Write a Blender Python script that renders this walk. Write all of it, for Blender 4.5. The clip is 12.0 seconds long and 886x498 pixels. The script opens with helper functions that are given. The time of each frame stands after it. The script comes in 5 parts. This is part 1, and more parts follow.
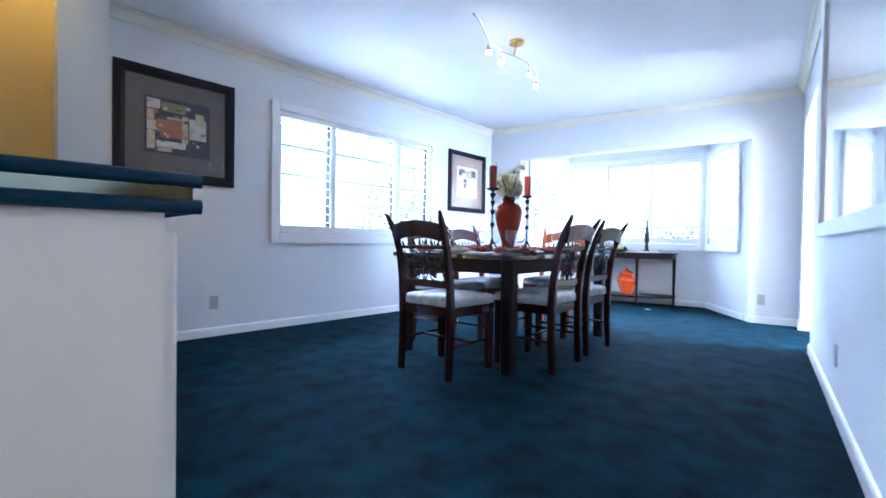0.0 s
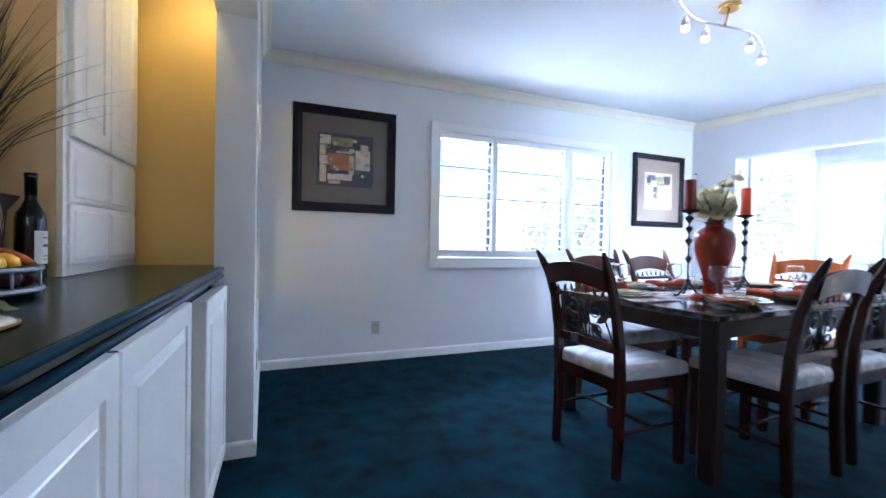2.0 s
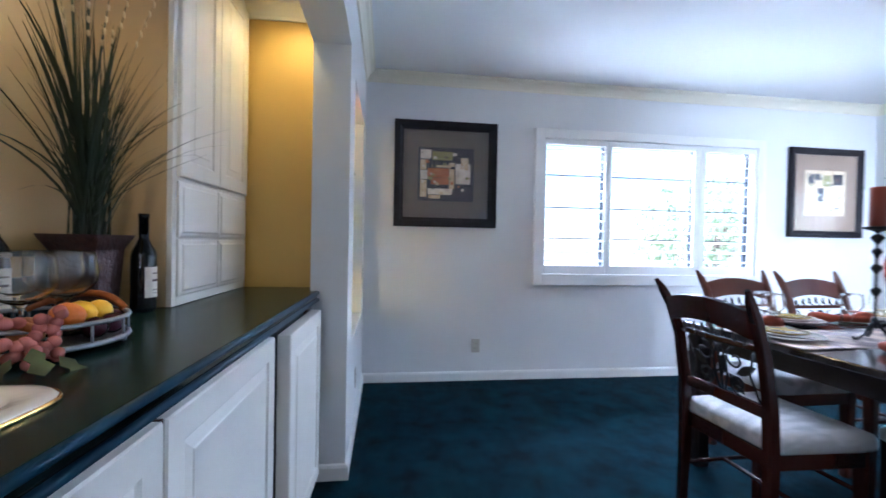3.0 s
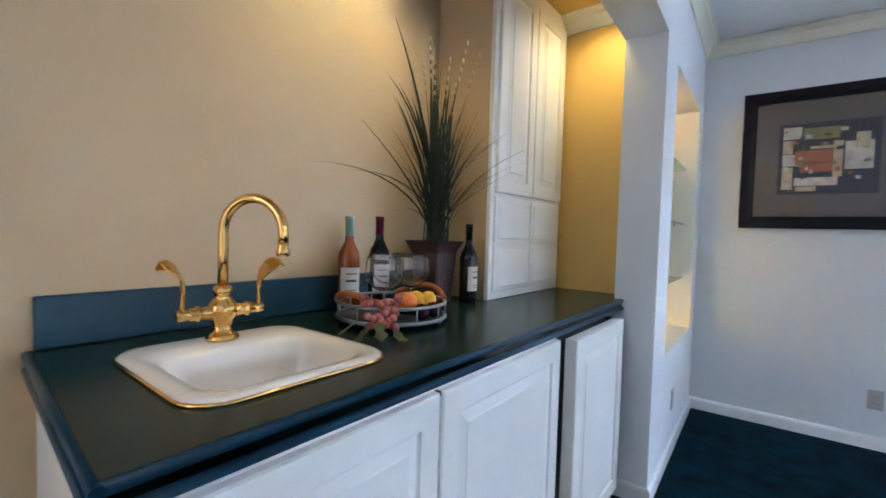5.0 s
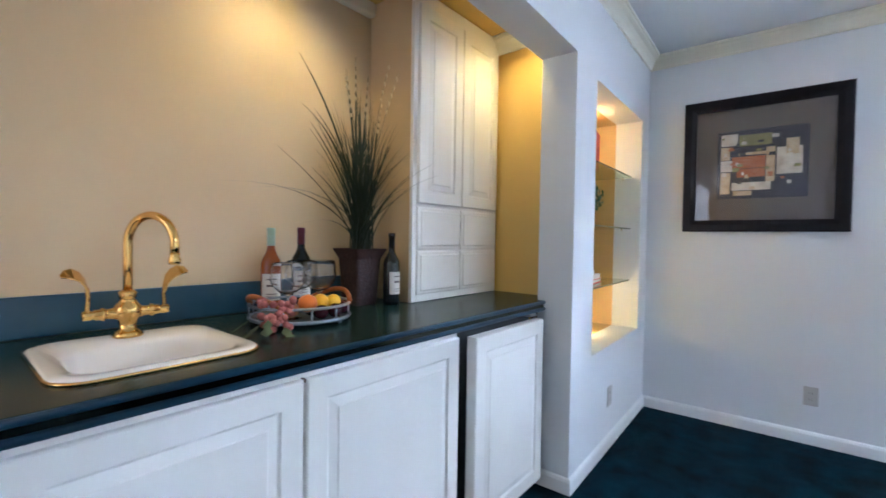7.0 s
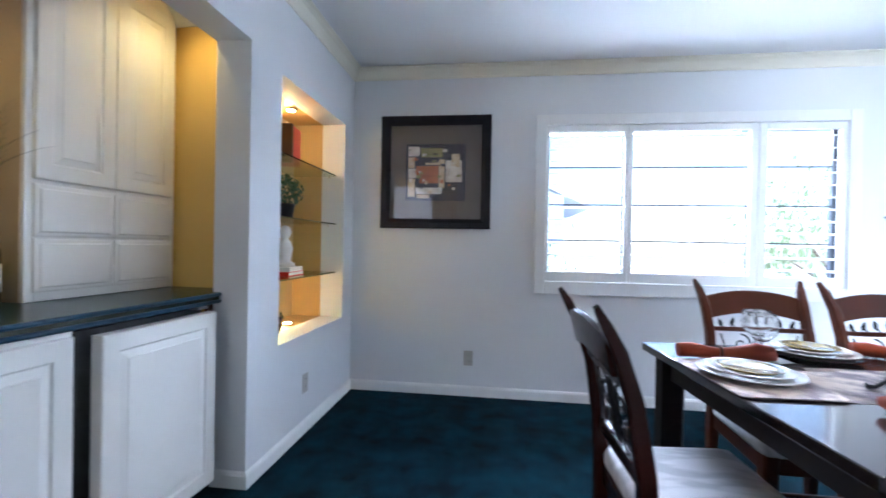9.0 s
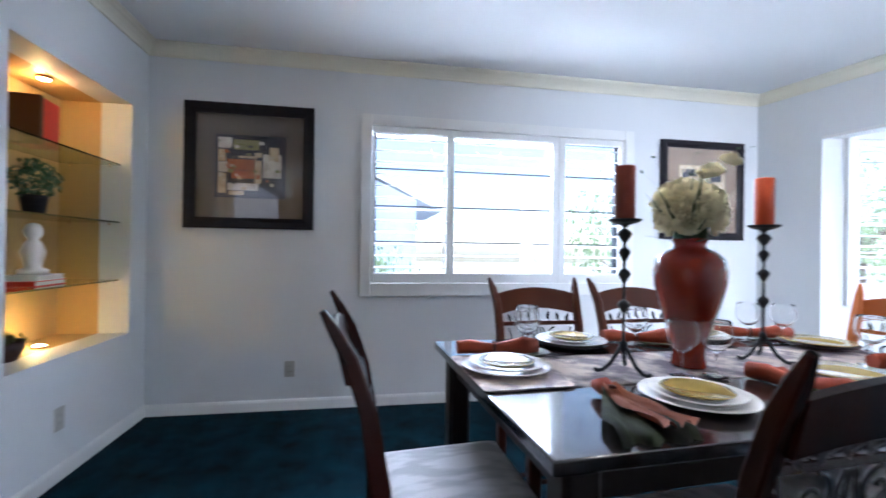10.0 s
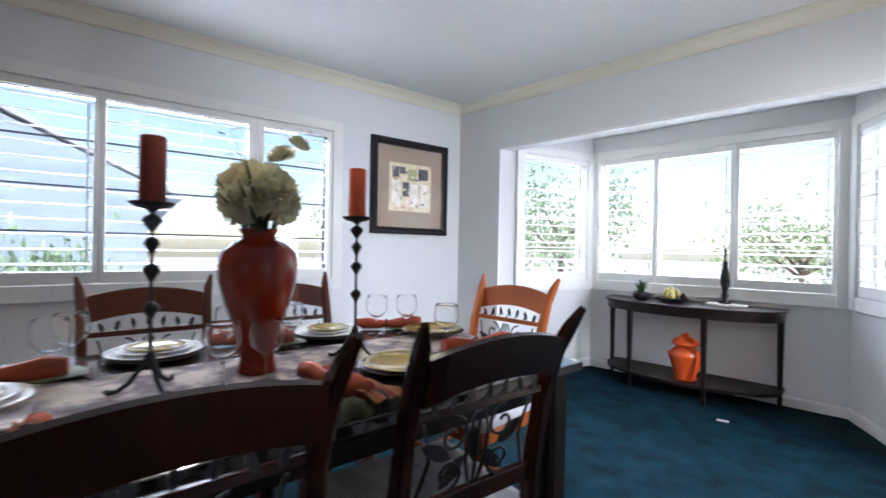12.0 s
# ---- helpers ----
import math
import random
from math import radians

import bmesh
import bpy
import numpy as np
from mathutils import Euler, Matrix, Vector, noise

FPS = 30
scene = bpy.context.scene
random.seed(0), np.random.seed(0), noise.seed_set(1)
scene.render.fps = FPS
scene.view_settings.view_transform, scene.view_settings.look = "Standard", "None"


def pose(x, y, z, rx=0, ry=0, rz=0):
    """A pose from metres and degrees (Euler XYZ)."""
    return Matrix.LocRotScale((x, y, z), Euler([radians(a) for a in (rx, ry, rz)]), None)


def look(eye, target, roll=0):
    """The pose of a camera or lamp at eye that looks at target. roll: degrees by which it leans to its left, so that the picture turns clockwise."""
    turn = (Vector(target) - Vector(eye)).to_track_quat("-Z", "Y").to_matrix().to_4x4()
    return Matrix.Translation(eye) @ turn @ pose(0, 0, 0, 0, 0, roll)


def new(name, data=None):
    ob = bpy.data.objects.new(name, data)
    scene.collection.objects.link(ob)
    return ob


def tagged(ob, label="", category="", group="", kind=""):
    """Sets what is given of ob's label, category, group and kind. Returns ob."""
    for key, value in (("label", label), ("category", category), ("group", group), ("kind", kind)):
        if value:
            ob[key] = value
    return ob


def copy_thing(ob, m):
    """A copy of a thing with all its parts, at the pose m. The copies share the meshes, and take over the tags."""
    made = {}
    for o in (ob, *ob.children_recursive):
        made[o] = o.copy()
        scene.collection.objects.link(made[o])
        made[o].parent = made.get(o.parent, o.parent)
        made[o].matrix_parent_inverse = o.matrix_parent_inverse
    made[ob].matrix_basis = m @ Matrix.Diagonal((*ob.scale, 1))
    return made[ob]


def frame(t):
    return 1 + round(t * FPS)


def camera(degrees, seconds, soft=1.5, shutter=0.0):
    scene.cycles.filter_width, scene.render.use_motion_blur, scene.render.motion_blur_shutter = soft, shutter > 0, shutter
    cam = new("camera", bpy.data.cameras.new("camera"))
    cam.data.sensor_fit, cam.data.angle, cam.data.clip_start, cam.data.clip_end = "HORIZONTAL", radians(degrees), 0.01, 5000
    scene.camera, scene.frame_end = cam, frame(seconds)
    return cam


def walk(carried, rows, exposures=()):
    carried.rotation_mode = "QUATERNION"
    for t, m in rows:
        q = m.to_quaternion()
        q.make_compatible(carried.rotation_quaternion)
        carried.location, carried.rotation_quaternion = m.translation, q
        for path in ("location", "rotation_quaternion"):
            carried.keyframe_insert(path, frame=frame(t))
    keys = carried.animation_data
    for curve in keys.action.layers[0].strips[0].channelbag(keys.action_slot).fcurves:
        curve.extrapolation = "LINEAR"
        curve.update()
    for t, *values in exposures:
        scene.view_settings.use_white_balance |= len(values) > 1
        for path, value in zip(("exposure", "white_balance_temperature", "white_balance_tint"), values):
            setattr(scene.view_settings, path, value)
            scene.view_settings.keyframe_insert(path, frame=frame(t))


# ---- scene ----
cam = camera(91.9, 12.0, soft=1.5, shutter=0.4)
PATH = [
    (0, (0.243, 0.179, 0.83), (-1.129, 1.633, 0.801), 0.9),
    (0.5, (0.179, 0.306, 0.88), (-1.314, 1.636, 0.848), 1.1),
    (1, (0.109, 0.429, 0.99), (-1.527, 1.578, 0.954), 1.1),
    (1.5, (0.051, 0.502, 1.016), (-1.695, 1.476, 0.986), 1.0),
    (2, (-0.024, 0.605, 1.046), (-1.872, 1.371, 1.013), 1.1),
    (2.5, (-0.105, 0.68, 1.094), (-2.024, 1.241, 1.067), 1.1),
    (3, (-0.166, 0.735, 1.152), (-2.148, 1.002, 1.122), 1.1),
    (3.5, (-0.211, 0.865, 1.183), (-2.203, 0.692, 1.147), 0.5),
    (3.7, (-0.233, 0.857, 1.174), (-2.198, 0.485, 1.147), 0.8),
    (5.3, (-0.195, 0.938, 1.191), (-1.726, -0.348, 1.143), 0.7),
    (5.5, (-0.211, 0.961, 1.171), (-1.703, -0.371, 1.15), 0.1),
    (6, (-0.246, 1.069, 1.181), (-1.716, -0.287, 1.149), 0.4),
    (6.5, (-0.264, 1.195, 1.21), (-1.762, -0.129, 1.168), 0.5),
    (8.5, (-0.421, 1.589, 1.159), (-2.344, 1.042, 1.139), 1.5),
    (9, (-0.403, 1.702, 1.147), (-2.388, 1.453, 1.133), 1.1),
    (9.5, (-0.458, 1.88, 1.137), (-2.458, 1.887, 1.134), 1.2),
    (10, (-0.493, 2.028, 1.147), (-2.462, 2.378, 1.154), 0.8),
    (10.5, (-0.48, 2.199, 1.156), (-2.378, 2.831, 1.165), 0.8),
    (11, (-0.423, 2.41, 1.183), (-2.238, 3.25, 1.175), 0.8),
    (11.5, (-0.397, 2.604, 1.166), (-2.131, 3.601, 1.162), 1.2),
    (12, (-0.402, 2.811, 1.149), (-2.023, 3.983, 1.146), 1.0),
]

EXPOSURES = [
    (0.0, 2.0, 4850, 12), (1.5, 1.9, 5000, 12), (2.5, 1.86, 5100, 12), (3.5, 1.87, 5250, 10), (5.5, 2.2, 5250, 9),
    (6.5, 2.28, 5300, 10), (8.5, 1.92, 5350, 11), (9.5, 1.68, 5450, 11), (10.5, 1.24, 5700, 12), (11.2, 1.02, 5900, 12), (12.0, 0.93, 6150, 12),
]
walk(cam, [(t, look(eye, target, roll)) for t, eye, target, roll in PATH], EXPOSURES)

# ---- world and daylight ----
SUN_ELEV, SUN_AZ = radians(50), radians(175)
world = bpy.data.worlds.new("world")
scene.world = world
world.use_nodes = True
wn = world.node_tree
bg = wn.nodes["Background"]
sky = wn.nodes.new("ShaderNodeTexSky")
sky.sky_type, sky.sun_disc, sky.sun_elevation, sky.sun_rotation = "NISHITA", False, SUN_ELEV, SUN_AZ
wn.links.new(sky.outputs[0], bg.inputs[0])
bg.inputs[1].default_value = 0.15


def lamp(name, kind, m, energy, color=(1, 1, 1), **extra):
    data = bpy.data.lights.new(name, kind)
    data.energy, data.color = energy, color
    for key, value in extra.items():
        setattr(data, key, value)
    ob = new(name, data)
    ob.matrix_world = m
    return ob


sun = lamp("sun", "SUN", look((0, 0, 0), (-math.sin(SUN_AZ) * math.cos(SUN_ELEV), -math.cos(SUN_AZ) * math.cos(SUN_ELEV), -math.sin(SUN_ELEV))), 5.0, (1, 0.96, 0.9), angle=radians(0.5))
DAY = (0.83, 0.89, 1.0)
for name, eye, target, w, h, power in (
    ("daylight_west", (-5.1, 3.05, 2.95), (-3.2, 3.05, 1.3), 2.6, 1.3, 330),
    ("daylight_north", (-2.15, 8.3, 2.95), (-2.15, 6.4, 1.3), 2.6, 1.3, 380),
    ("daylight_north_west", (-4.7, 6.6, 2.8), (-3.1, 6.1, 1.3), 1.3, 1.1, 100),
    ("daylight_north_east", (0.4, 7.2, 2.8), (-1.0, 6.1, 1.3), 1.3, 1.1, 100),
    ("daylight_hall", (1.85, 5.0, 1.6), (-0.8, 3.2, 0.9), 1.1, 1.8, 200),
    # Unseen fill lamp added behind the entry to brighten the bar.
    ("daylight_entry", (1.80, -0.05, 1.5), (-1.5, 0.3, 0.9), 0.8, 1.8, 3),
):
    lamp(name, "AREA", look(eye, target), power, DAY, shape="RECTANGLE", size=w, size_y=h)


# ---- materials ----
def material(name, color, rough=0.5, metal=0.0, second=None, scale=8.0, mix=0.5, bump=0.0, bump_scale=60.0, coords="Object", stretch=(1, 1, 1), vary=0.0, coat=0.0, glow=None, power=0.0, transmit=0.0, ior=1.45, sheen=0.0, spec=0.5, alpha=1.0, detail=6.0, fine=0.0):
    mat = bpy.data.materials.new(name)
    mat.use_nodes = True
    nt = mat.node_tree
    p = nt.nodes["Principled BSDF"]
    add, link = nt.nodes.new, nt.links.new
    p.inputs["Base Color"].default_value = (*color, 1)
    p.inputs["Roughness"].default_value, p.inputs["Metallic"].default_value = rough, metal
    p.inputs["Coat Weight"].default_value, p.inputs["Coat Roughness"].default_value = coat, 0.08
    p.inputs["Transmission Weight"].default_value, p.inputs["IOR"].default_value = transmit, ior
    p.inputs["Specular IOR Level"].default_value = spec
    p.inputs["Sheen Weight"].default_value = sheen
    tc, mp = add("ShaderNodeTexCoord"), add("ShaderNodeMapping")
    mp.inputs["Scale"].default_value = stretch
    link(tc.outputs[coords], mp.inputs[0])
    out = None
    if second:
        n1 = add("ShaderNodeTexNoise")
        n1.inputs["Scale"].default_value, n1.inputs["Detail"].default_value = scale, detail
        link(mp.outputs[0], n1.inputs[0])
        ramp = add("ShaderNodeValToRGB")
        ramp.color_ramp.elements[0].position, ramp.color_ramp.elements[1].position = 0.5 - mix / 2, 0.5 + mix / 2
        ramp.color_ramp.elements[0].color, ramp.color_ramp.elements[1].color = (*color, 1), (*second, 1)
        link(n1.outputs[0], ramp.inputs[0])
        out = ramp.outputs[0]
    if fine and out:
        n3 = add("ShaderNodeTexNoise")
        n3.inputs["Scale"].default_value, n3.inputs["Detail"].default_value = bump_scale, 3
        link(mp.outputs[0], n3.inputs[0])
        mm = add("ShaderNodeMapRange")
        mm.inputs[1].default_value, mm.inputs[2].default_value = 0.3, 0.7
        mm.inputs[3].default_value, mm.inputs[4].default_value = 1 - fine, 1 + fine
        link(n3.outputs[0], mm.inputs[0])
        mul = add("ShaderNodeVectorMath")
        mul.operation = "SCALE"
        link(out, mul.inputs[0])
        link(mm.outputs[0], mul.inputs["Scale"])
        out = mul.outputs[0]
    if vary:
        info, hsv = add("ShaderNodeObjectInfo"), add("ShaderNodeHueSaturation")
        mr = add("ShaderNodeMapRange")
        mr.inputs[3].default_value, mr.inputs[4].default_value = 1 - vary, 1 + vary
        link(info.outputs["Random"], mr.inputs[0])
        link(mr.outputs[0], hsv.inputs["Value"])
        if out:
            link(out, hsv.inputs["Color"])
        else:
            hsv.inputs["Color"].default_value = (*color, 1)
        out = hsv.outputs[0]
    if out:
        link(out, p.inputs["Base Color"])
    if bump:
        n2, b = add("ShaderNodeTexNoise"), add("ShaderNodeBump")
        n2.inputs["Scale"].default_value, n2.inputs["Detail"].default_value = bump_scale, 4
        link(mp.outputs[0], n2.inputs[0])
        b.inputs["Strength"].default_value, b.inputs["Distance"].default_value = bump, 0.01
        link(n2.outputs[0], b.inputs["Height"])
        link(b.outputs[0], p.inputs["Normal"])
    if glow:
        p.inputs["Emission Color"].default_value, p.inputs["Emission Strength"].default_value = (*glow, 1), power
    return mat


M = {}
M["wall"] = material("white_wall_paint", (0.70, 0.71, 0.71), 0.55, second=(0.66, 0.67, 0.675), scale=1.6, mix=0.7, bump=0.06, bump_scale=180)
M["ceiling"] = material("white_ceiling_paint", (0.76, 0.77, 0.77), 0.7, second=(0.73, 0.735, 0.74), scale=1.2, bump=0.08, bump_scale=120)
M["golden"] = material("golden_wall_paint", (0.62, 0.41, 0.105), 0.5, second=(0.59, 0.385, 0.095), scale=1.8, bump=0.06, bump_scale=180)
M["tan"] = material("tan_wall_paint", (0.58, 0.43, 0.245), 0.5, second=(0.55, 0.40, 0.225), scale=1.8, bump=0.06, bump_scale=180)
M["niche"] = material("golden_tan_niche_paint", (0.50, 0.32, 0.125), 0.5, second=(0.47, 0.30, 0.11), scale=3)
M["trim"] = material("white_trim_paint", (0.78, 0.78, 0.76), 0.35, second=(0.73, 0.73, 0.71), scale=4, bump=0.03, bump_scale=90)
M["crown"] = material("cream_crown_paint", (0.74, 0.71, 0.59), 0.4, second=(0.70, 0.67, 0.55), scale=4)
M["cabinet"] = material("antique_white_lacquer", (0.80, 0.775, 0.72), 0.32, second=(0.76, 0.735, 0.68), scale=5, bump=0.02, bump_scale=60)
M["carpet"] = material("teal_cut_pile_carpet", (0.0004, 0.0075, 0.0135), 0.95, second=(0.0020, 0.032, 0.049), scale=6.5, mix=0.36, bump=0.9, bump_scale=420, fine=0.4, sheen=0.015, spec=0.06)
M["counter"] = material("dark_green_laminate", (0.006, 0.022, 0.022), 0.24, second=(0.010, 0.030, 0.028), spec=0.3, scale=30, bump=0.02, bump_scale=200)
M["nose"] = material("blue_green_edge", (0.006, 0.035, 0.068), 0.36, spec=0.3)
# Mirror strip: its dim reflections are put into a dark base colour.
M["edge_strip"] = material("darkened_mirror_strip", (0.13, 0.14, 0.11), 0.10, 1.0, second=(0.06, 0.06, 0.04), scale=9)
M["splash"] = material("blue_green_backsplash", (0.012, 0.045, 0.075), 0.3, second=(0.016, 0.055, 0.085), scale=20)
M["mirror"] = material("mirror", (0.92, 0.93, 0.93), 0.03, 1.0)
M["brass"] = material("polished_brass", (0.80, 0.50, 0.16), 0.13, 1.0, second=(0.7, 0.42, 0.13), scale=30)
M["sink"] = material("bone_enamel", (0.80, 0.75, 0.68), 0.12, coat=0.5)
# One chair wood in three tints; window light is put into the lighter two.
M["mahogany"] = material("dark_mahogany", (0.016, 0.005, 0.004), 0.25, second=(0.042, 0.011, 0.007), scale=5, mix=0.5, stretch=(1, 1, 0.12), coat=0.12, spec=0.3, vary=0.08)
M["mahogany_far"] = material("part_lit_mahogany", (0.055, 0.014, 0.007), 0.34, second=(0.10, 0.026, 0.011), scale=5, mix=0.5, stretch=(1, 1, 0.12), coat=0.12, spec=0.3)
M["mahogany_lit"] = material("window_lit_mahogany", (0.27, 0.060, 0.008), 0.6, second=(0.36, 0.09, 0.014), scale=5, mix=0.5, stretch=(1, 1, 0.12), coat=0.0, spec=0.25)
M["tabletop"] = material("black_lacquered_wood", (0.012, 0.010, 0.012), 0.16, second=(0.022, 0.016, 0.016), scale=6, stretch=(1, 0.1, 1), coat=0.5)
M["iron"] = material("black_wrought_iron", (0.012, 0.012, 0.015), 0.4, 0.3, bump=0.1, bump_scale=80)
M["fabric"] = material("cream_leaf_brocade", (0.58, 0.58, 0.60), 0.85, second=(0.40, 0.41, 0.44), scale=16, mix=0.12, stretch=(1, 0.35, 1), bump=0.25, bump_scale=260, sheen=0.15, detail=2)
M["console"] = material("espresso_stained_wood", (0.008, 0.005, 0.005), 0.4, spec=0.25, second=(0.018, 0.010, 0.009), scale=5, stretch=(0.15, 1, 1))
M["terracotta"] = material("glazed_red_orange_ceramic", (0.21, 0.013, 0.002), 0.12, second=(0.14, 0.009, 0.002), scale=5, coat=0.2)
M["orange"] = material("orange_ceramic", (0.72, 0.10, 0.018), 0.25, second=(0.62, 0.075, 0.012), scale=8, coat=0.3)
M["petal"] = material("cream_silk_petal", (0.88, 0.83, 0.62), 0.8, vary=0.08)
M["leaf"] = material("dark_green_leaf", (0.02, 0.06, 0.02), 0.5, second=(0.04, 0.10, 0.03), scale=20)
M["grass"] = material("artificial_grass_blade", (0.009, 0.022, 0.015), 0.45, second=(0.035, 0.045, 0.018), scale=9)
M["seedhead"] = material("pale_seed_head", (0.55, 0.45, 0.28), 0.8)
M["pot"] = material("woven_dark_brown_pot", (0.025, 0.010, 0.010), 0.5, second=(0.06, 0.022, 0.016), scale=60, bump=0.5, bump_scale=90)
M["black"] = material("black_frame_lacquer", (0.008, 0.006, 0.010), 0.35, second=(0.014, 0.011, 0.014), scale=12, spec=0.25)
M["mat_grey"] = material("taupe_mat_board", (0.115, 0.095, 0.085), 0.75, second=(0.155, 0.13, 0.115), scale=14, bump=0.1, bump_scale=300)
M["mat_tan"] = material("tan_mat_board", (0.20, 0.145, 0.10), 0.75, second=(0.25, 0.18, 0.13), scale=14)
M["art_black"] = material("ink_black", (0.018, 0.02, 0.03), 0.5, second=(0.04, 0.045, 0.07), scale=14)
M["art_cream"] = material("parchment_cream", (0.62, 0.53, 0.38), 0.6, second=(0.42, 0.30, 0.18), scale=18, mix=0.4)
M["art_rust"] = material("rust_red", (0.32, 0.08, 0.04), 0.6, second=(0.45, 0.17, 0.06), scale=12)
M["art_olive"] = material("olive_ochre", (0.33, 0.30, 0.12), 0.6, second=(0.16, 0.17, 0.08), scale=20)
M["art_white"] = material("chalk_white", (0.72, 0.70, 0.64), 0.6, second=(0.45, 0.40, 0.35), scale=16, mix=0.4)
M["pane"] = material("picture_glass", (1, 1, 1), 0.02, transmit=1.0, ior=1.45)
M["glass"] = material("clear_glass", (1, 1, 1), 0.0, transmit=1.0, ior=1.45)
M["thin_glass"] = material("thin_clear_glass", (1, 1, 1), 0.0, transmit=1.0, ior=1.12, coat=0.6)
M["shelf_glass"] = material("green_edged_glass", (0.75, 0.92, 0.86), 0.02, transmit=1.0, ior=1.45)
M["plastic"] = material("ivory_plastic", (0.70, 0.68, 0.62), 0.35)
M["outlet"] = material("beige_outlet_plastic", (0.42, 0.40, 0.36), 0.4)
M["slot"] = material("dark_slot", (0.03, 0.03, 0.03), 0.6)
M["sash"] = material("dark_bronze_sash", (0.02, 0.025, 0.035), 0.5)
M["plate"] = material("white_glazed_porcelain", (0.78, 0.77, 0.76), 0.1, second=(0.70, 0.68, 0.66), scale=20, coat=0.5)
M["plate_olive"] = material("olive_glazed_plate", (0.30, 0.22, 0.06), 0.18, second=(0.22, 0.16, 0.05), scale=16, coat=0.5)
M["charger"] = material("dark_charger_plate", (0.03, 0.02, 0.03), 0.25, coat=0.3)
M["runner"] = material("beige_printed_runner", (0.27, 0.23, 0.25), 0.9, second=(0.72, 0.62, 0.55), scale=11, mix=0.16, bump=0.3, bump_scale=400)
M["napkin"] = material("rust_orange_napkin", (0.33, 0.055, 0.018), 0.8, second=(0.16, 0.025, 0.01), scale=10, bump=0.2, bump_scale=300)
M["napkin_dark"] = material("black_olive_print_napkin", (0.008, 0.008, 0.006), 0.8, second=(0.05, 0.06, 0.025), scale=7, mix=0.2, stretch=(0.4, 2.2, 1), bump=0.2, bump_scale=300)
M["napkin_peach"] = material("peach_rust_napkin", (0.42, 0.15, 0.08), 0.8, second=(0.24, 0.07, 0.03), scale=9, bump=0.2, bump_scale=300)
M["napkin_green"] = material("sage_green_napkin", (0.12, 0.15, 0.07), 0.8, second=(0.02, 0.018, 0.01), scale=9, mix=0.3)
M["wax"] = material("orange_wax", (0.62, 0.10, 0.02), 0.45, second=(0.45, 0.05, 0.015), scale=6)
M["wax_red"] = material("rust_wax", (0.23, 0.032, 0.013), 0.45, second=(0.17, 0.022, 0.010), scale=6)
M["steel"] = material("brushed_nickel", (0.45, 0.44, 0.43), 0.3, 1.0)
M["silver"] = material("pewter_tray_metal", (0.30, 0.32, 0.36), 0.35, 0.8)
M["bulb"] = material("lit_lamp", (1, 1, 1), 0.4, glow=(1, 0.93, 0.85), power=40)
M["warm_bulb"] = material("warm_lit_lamp", (1, 1, 1), 0.4, glow=(1, 0.8, 0.5), power=25)
M["wine"] = material("black_wine_bottle", (0.004, 0.005, 0.005), 0.06, spec=0.35, coat=0.3)
M["rose"] = material("rose_wine_bottle", (0.25, 0.065, 0.018), 0.08, spec=0.4, coat=0.3)
M["capsule"] = material("burgundy_foil", (0.10, 0.012, 0.03), 0.3, 0.4)
M["capsule_green"] = material("pale_green_foil", (0.32, 0.42, 0.33), 0.35, 0.3)
M["paper"] = material("cream_paper_label", (0.66, 0.63, 0.56), 0.7)
M["ink"] = material("printed_ink", (0.10, 0.07, 0.07), 0.7)
M["grape"] = material("pink_grape", (0.40, 0.13, 0.11), 0.25, vary=0.3)
M["lemon"] = material("lemon_skin", (0.85, 0.48, 0.02), 0.4, bump=0.15, bump_scale=120)
M["fruit"] = material("orange_fruit", (0.70, 0.18, 0.02), 0.4, bump=0.15, bump_scale=120)
M["plum"] = material("dark_plum", (0.05, 0.01, 0.02), 0.2)
M["wicker"] = material("orange_brown_wicker", (0.40, 0.13, 0.03), 0.6, second=(0.25, 0.07, 0.02), scale=50, bump=0.4, bump_scale=90)
M["pear"] = material("green_pear", (0.35, 0.30, 0.09), 0.45, second=(0.45, 0.35, 0.12), scale=12)
M["red_book"] = material("red_cover", (0.62, 0.018, 0.008), 0.4)
M["figurine"] = material("white_bisque", (0.72, 0.70, 0.66), 0.5)
M["ground"] = material("pale_bounce_ground", (0.42, 0.41, 0.38), 0.9, second=(0.34, 0.33, 0.31), scale=1.5)
M["siding"] = material("blue_grey_siding", (0.44, 0.50, 0.57), 0.7, second=(0.40, 0.46, 0.53), scale=2)
M["stucco"] = material("pale_stucco", (0.62, 0.60, 0.56), 0.85, second=(0.55, 0.53, 0.5), scale=3)
M["shingle"] = material("grey_roof_shingle", (0.58, 0.61, 0.65), 0.85, second=(0.50, 0.53, 0.57), scale=8)
M["foliage"] = material("garden_foliage", (0.11, 0.17, 0.08), 0.6, second=(0.18, 0.24, 0.13), scale=3)
M["bark"] = material("bark", (0.10, 0.07, 0.05), 0.9, bump=0.5, bump_scale=30)
M["tile"] = material("beige_hall_tile", (0.48, 0.42, 0.34), 0.4, second=(0.42, 0.36, 0.29), scale=4)
M["hinge"] = material("dark_bronze", (0.10, 0.05, 0.03), 0.4, 0.6)


# ---- mesh helpers ----
def place(bm, verts, m):
    if m is not None:
        bmesh.ops.transform(bm, matrix=m, verts=verts)


